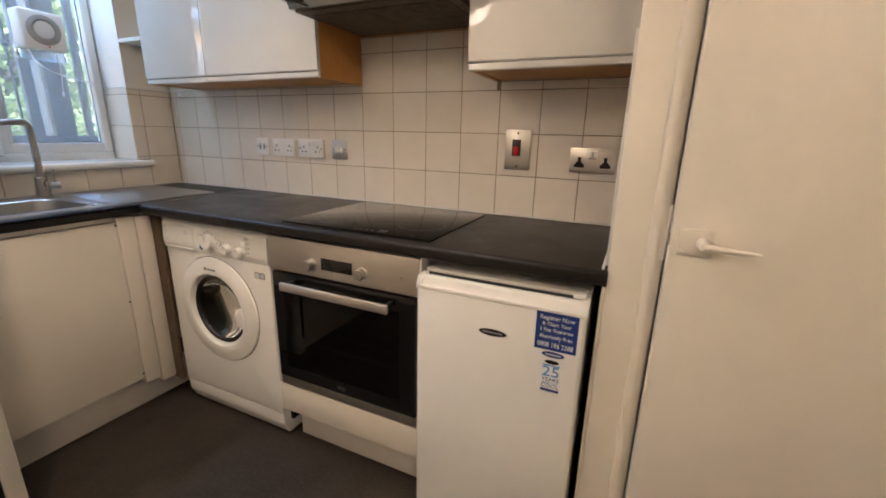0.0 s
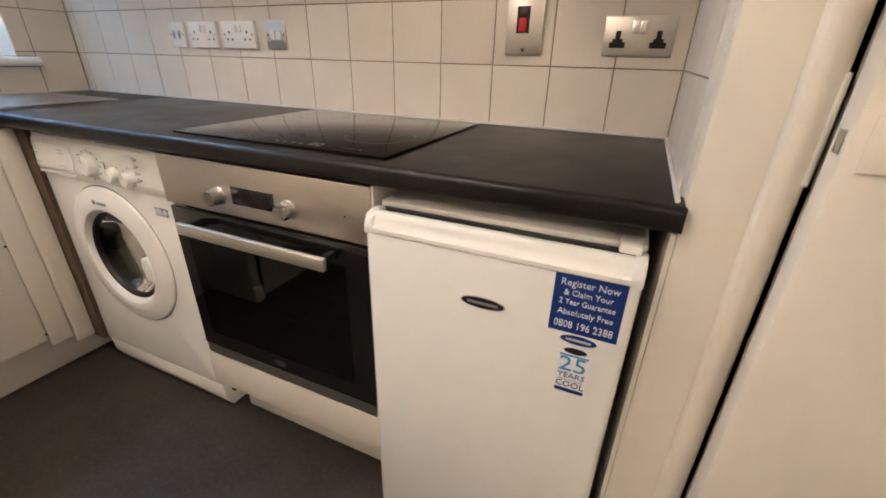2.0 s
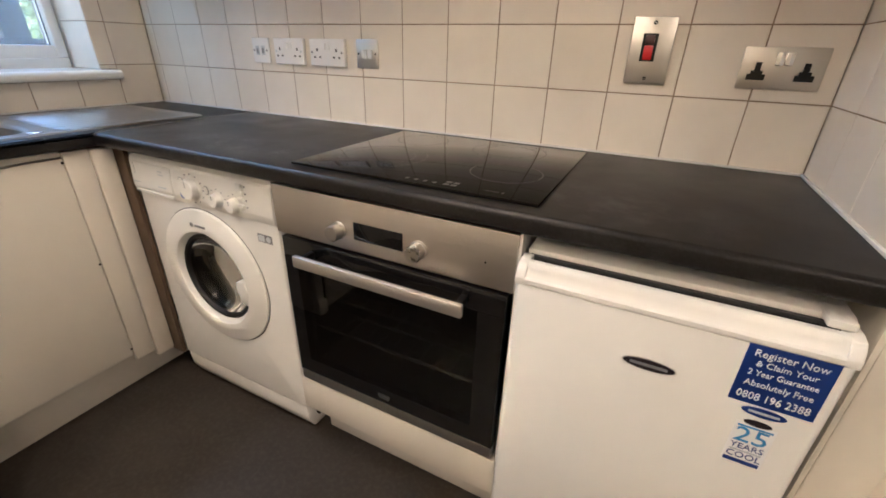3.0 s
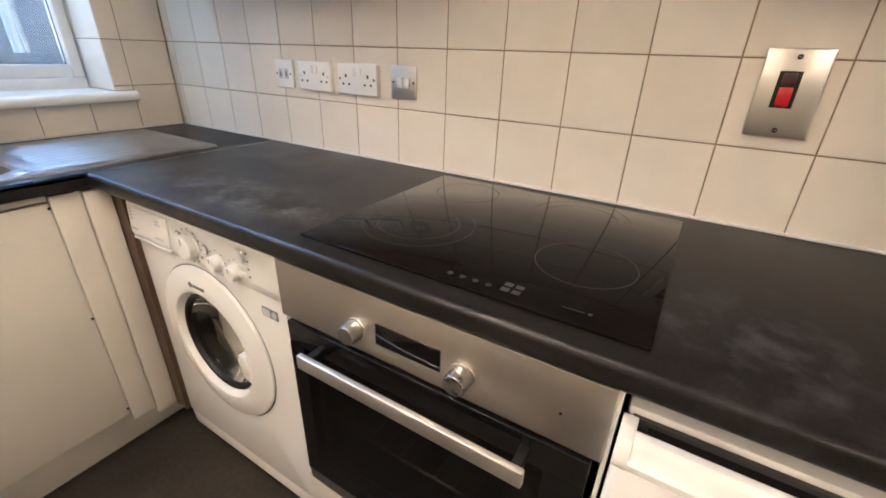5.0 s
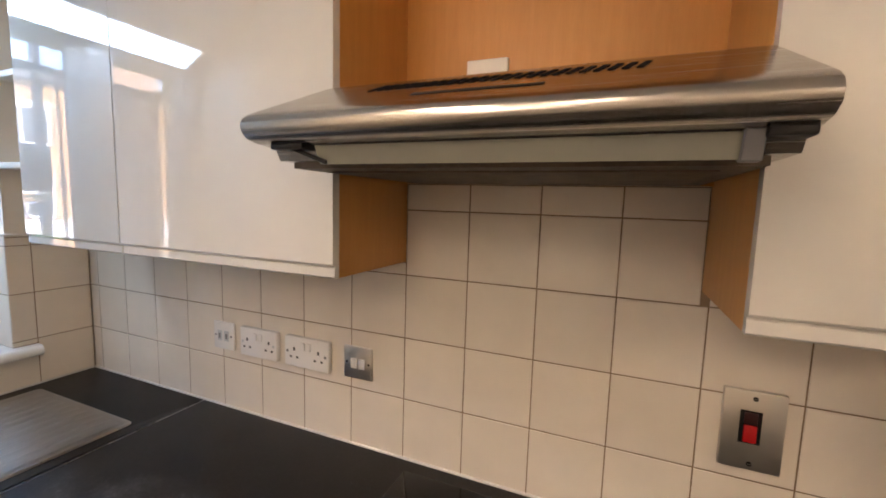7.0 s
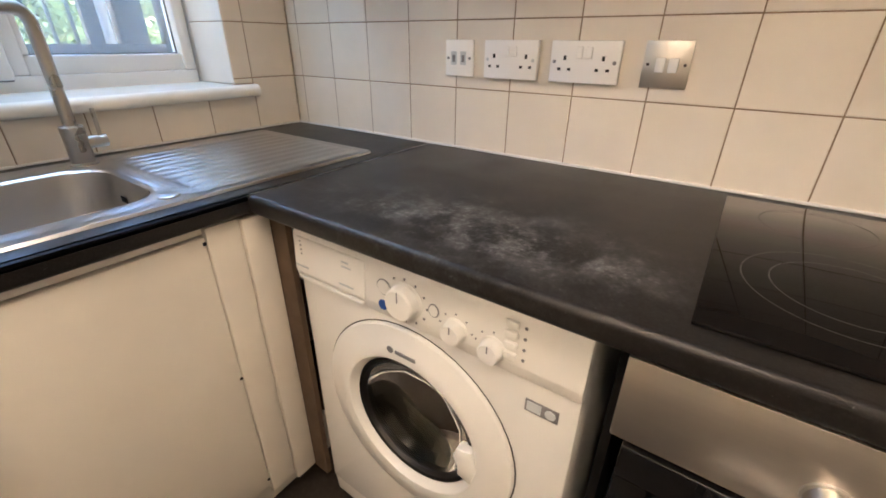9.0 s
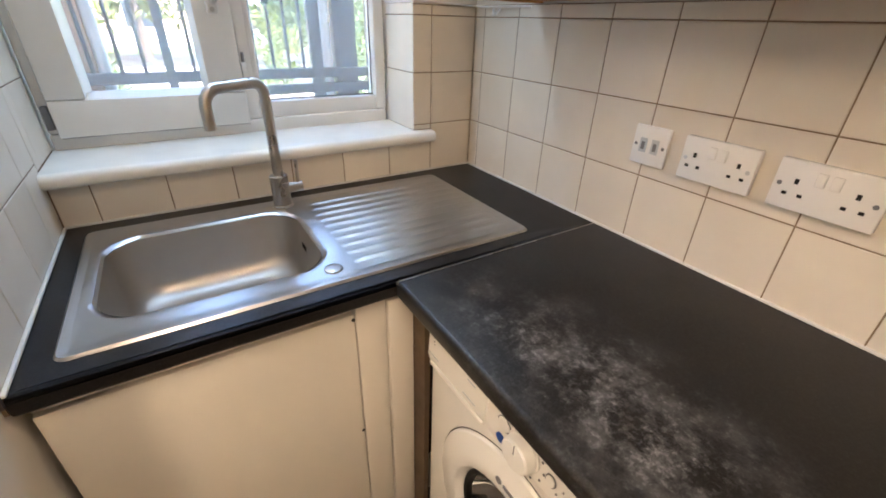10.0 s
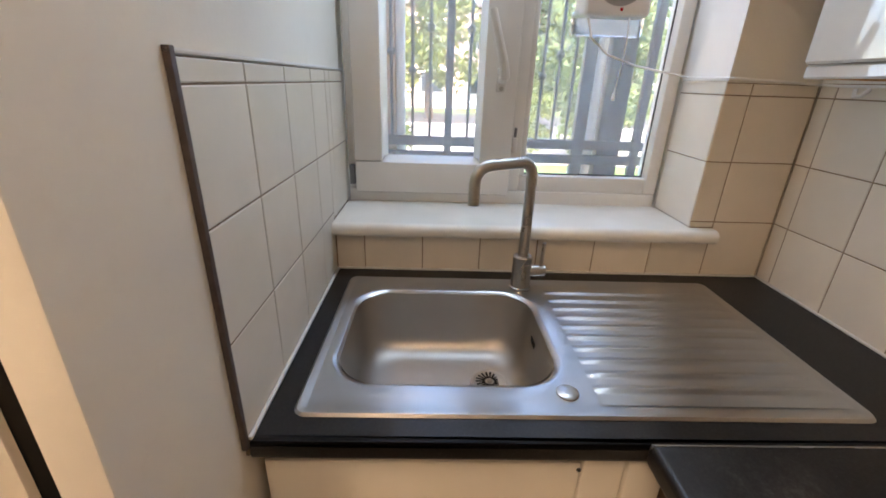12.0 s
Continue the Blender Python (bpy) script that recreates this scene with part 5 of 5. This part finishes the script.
def block(name, x, y, yaw, width, depth, storeys, label, cols, wallmat):
    """A house with its storeys, openings and roofline; its front looks along the local +y."""
    m = pose(x, y, G, 0, 0, yaw)
    hgt = storeys * 2.75 + 0.5
    t = thing(name, (x, y, G), label, "building")

    def put(nm, b, mat, parent=t):
        b.transform(m)
        return part(nm, b, mat, parent)

    put("wall", box(-width / 2, width / 2, -depth, 0, 0, hgt), wallmat)
    put("roof", box(-width / 2 - 0.3, width / 2 + 0.3, -depth - 0.3, 0.3, hgt, hgt + 0.35, 0.05), ROOF)
    for s in range(storeys):
        for c in range(cols):
            cx, cz = -width / 2 + (c + 0.5) * width / cols, s * 2.75 + 0.95
            w = put("window", box(cx - 0.75, cx + 0.75, -0.02, 0.05, cz, cz + 1.3), FARGLASS)
            fr = bmesh.new()
            for b in ((cx - 0.8, cx - 0.72, cz - 0.05, cz + 1.35), (cx + 0.72, cx + 0.8, cz - 0.05, cz + 1.35), (cx - 0.04, cx + 0.04, cz, cz + 1.3), (cx - 0.72, cx + 0.72, cz - 0.05, cz + 0.03), (cx - 0.72, cx + 0.72, cz + 1.27, cz + 1.35)):
                box(b[0], b[1], 0.02, 0.09, b[2], b[3], bm=fr)
            put("window_frame", fr, FARWHITE, w)
            put("lintel", box(cx - 0.85, cx + 0.85, 0.0, 0.06, cz + 1.36, cz + 1.55), FARWHITE, w)
    put("entrance_band", box(-width / 2, width / 2, 0.0, 0.05, 0.0, 0.8), FARWHITE)


block("apartment_building", -18.5, -9.4, -66.0, 11.0, 9.0, 2, "two-storey yellow brick flats in full sun", 4, BRICK)
block("house", -29.0, 2.0, -90.0, 22.0, 8.0, 2, "two-storey pale pink house behind the trees", 7, plain("pink_render", (0.60, 0.44, 0.34), 0.85, vary=0.1))

# ---------------------------------------------------------------- wall tiles, one by one
tile_meshes = {}


def tile(wall, at, turn, w, h):
    """One glazed tile, its face looking to local -y, centred at a place."""
    key = (round(w, 4), round(h, 4))
    if key not in tile_meshes:
        g, c, d = 0.0013, 0.0014, 0.0055
        a, b = w / 2 - g, h / 2 - g
        o = [(-a, -b), (a, -b), (a, b), (-a, b)]
        i = [(x * (1 - c / a), z * (1 - c / b)) for x, z in o]
        vs = [(x, d, z) for x, z in o] + [(x, c * 0.7, z) for x, z in o] + [(x, 0.0, z) for x, z in i]
        fs = [(8, 9, 10, 11)] + [(r + k, r + (k + 1) % 4, r + 4 + (k + 1) % 4, r + 4 + k) for r in (0, 4) for k in range(4)]
        me = bpy.data.meshes.new("tile")
        me.from_pydata(vs, [], fs)
        me.materials.append(TILE)
        tile_meshes[key] = me
    ob = new("tile", tile_meshes[key])
    ob.parent, ob.matrix_parent_inverse = wall, base_of(wall).inverted()
    j = random.uniform(-1, 1)
    ob.matrix_basis = pose(*at, 0.12 * j, 0, turn + 0.12 * random.uniform(-1, 1))


def tiling(wall, us, vs, where, turn):
    for u0, u1 in zip(us, us[1:]):
        for v0, v1 in zip(vs, vs[1:]):
            if abs(u1 - u0) > 0.008 and v1 - v0 > 0.008:
                tile(wall, where((u0 + u1) / 2, (v0 + v1) / 2), turn, abs(u1 - u0), v1 - v0)


P = 0.152
ROWS_Z = [TOP + 0.0015, 1.062, 1.214, 1.366]
cols = [0.001, 0.046] + [0.046 + P * k for k in range(1, 15)] + [STUB_X]
tiling(wall_north, cols, ROWS_Z, lambda u, v: (u, 0.0, v), 0)
tiling(wall_north, cols[:10], [1.366, 1.3965], lambda u, v: (u, 0.0, v), 0)
tiling(wall_north, cols[13:], [1.366, 1.3965], lambda u, v: (u, 0.0, v), 0)
bay = [1.262, 1.414, 1.566, 1.718, 1.857]
tiling(wall_north, bay, [1.366, 1.518, 1.577], lambda u, v: (u, 0.0, v), 0)
part("grout_bed", box(0.0, STUB_X, 0.0012, 0.006, TOP - 0.03, 1.397), GROUT, wall_north)
part("grout_bed", box(1.262, 1.857, 0.0012, 0.006, 1.397, 1.5775), GROUT, wall_north)
part("paint_above", box(0.0, 0.268, 0.0005, 0.006, 1.397, H - 0.001), WALL, wall_north)
# return wall
tiling(wall_return, [-0.001, -P, -2 * P, -3 * P, -0.500], ROWS_Z + [1.405], lambda u, v: (STUB_X, u, v), -90)
part("grout_bed", box(STUB_X + 0.0012, STUB_X + 0.006, -0.501, 0.0, TOP - 0.03, 1.405), GROUT, wall_return)
part("edge_trim", box(STUB_X - 0.0015, STUB_X + 0.0066, -0.507, -0.5012, TOP - 0.002, 1.43, 0.001), CAULK, wall_return, "white plastic tile trim")
# window wall
ys = [L_WALL + 0.001] + [-1.052 + 0.1495 * k for k in range(7)] + [-0.001]
tiling(wall_window, ys[:7] + [-0.155], [TOP + 0.0015, 1.009], lambda u, v: (0.0, u, v), 90)
tiling(wall_window, [-0.155, -0.001], [TOP + 0.0015, 1.062], lambda u, v: (0.0, u, v), 90)
tiling(wall_window, [-0.217, -0.155, -0.001], ROWS_Z[1:] + [1.3925], lambda u, v: (0.0, u, v), 90)
tiling(wall_window, [-0.217, -0.155], [1.046, 1.062], lambda u, v: (0.0, u, v), 90)
tiling(wall_window, [-0.186, -0.0005], [1.046] + ROWS_Z[2:] + [1.3965], lambda u, v: (u, WIN_R, v), 0)
part("grout_bed", box(-0.006, -0.0012, L_WALL, 0.0, TOP - 0.03, 1.009), GROUT, wall_window)
part("grout_bed", box(-0.006, -0.0012, WIN_R + 0.0012, 0.0, 1.009, 1.393), GROUT, wall_window)
part("grout_bed", box(-0.186, -0.006, WIN_R + 0.0012, WIN_R + 0.0058, 1.046, 1.396), GROUT, wall_window)
# alcove wall
xs = [0.0005, 0.112, 0.264, 0.416, 0.568]
tiling(wall_alcove, xs, ROWS_Z + [1.392], lambda u, v: (u, L_WALL, v), 180)
tiling(wall_alcove, [-0.186, -0.040, -0.0005], [1.046] + ROWS_Z[2:] + [1.392], lambda u, v: (u, L_WALL, v), 180)
part("grout_bed", box(-0.186, 0.568, L_WALL - 0.006, L_WALL - 0.0012, TOP - 0.03, 1.392), GROUT, wall_alcove)
part("edge_trim", box(0.5685, 0.577, L_WALL - 0.006, L_WALL + 0.002, TOP - 0.012, 1.400, 0.001), TRIMDARK, wall_alcove, "dirty dark tile edge")
part("top_sealant", box(-0.186, 0.577, L_WALL - 0.006, L_WALL + 0.001, 1.393, 1.3985, 0.0015), CAULK, wall_alcove)
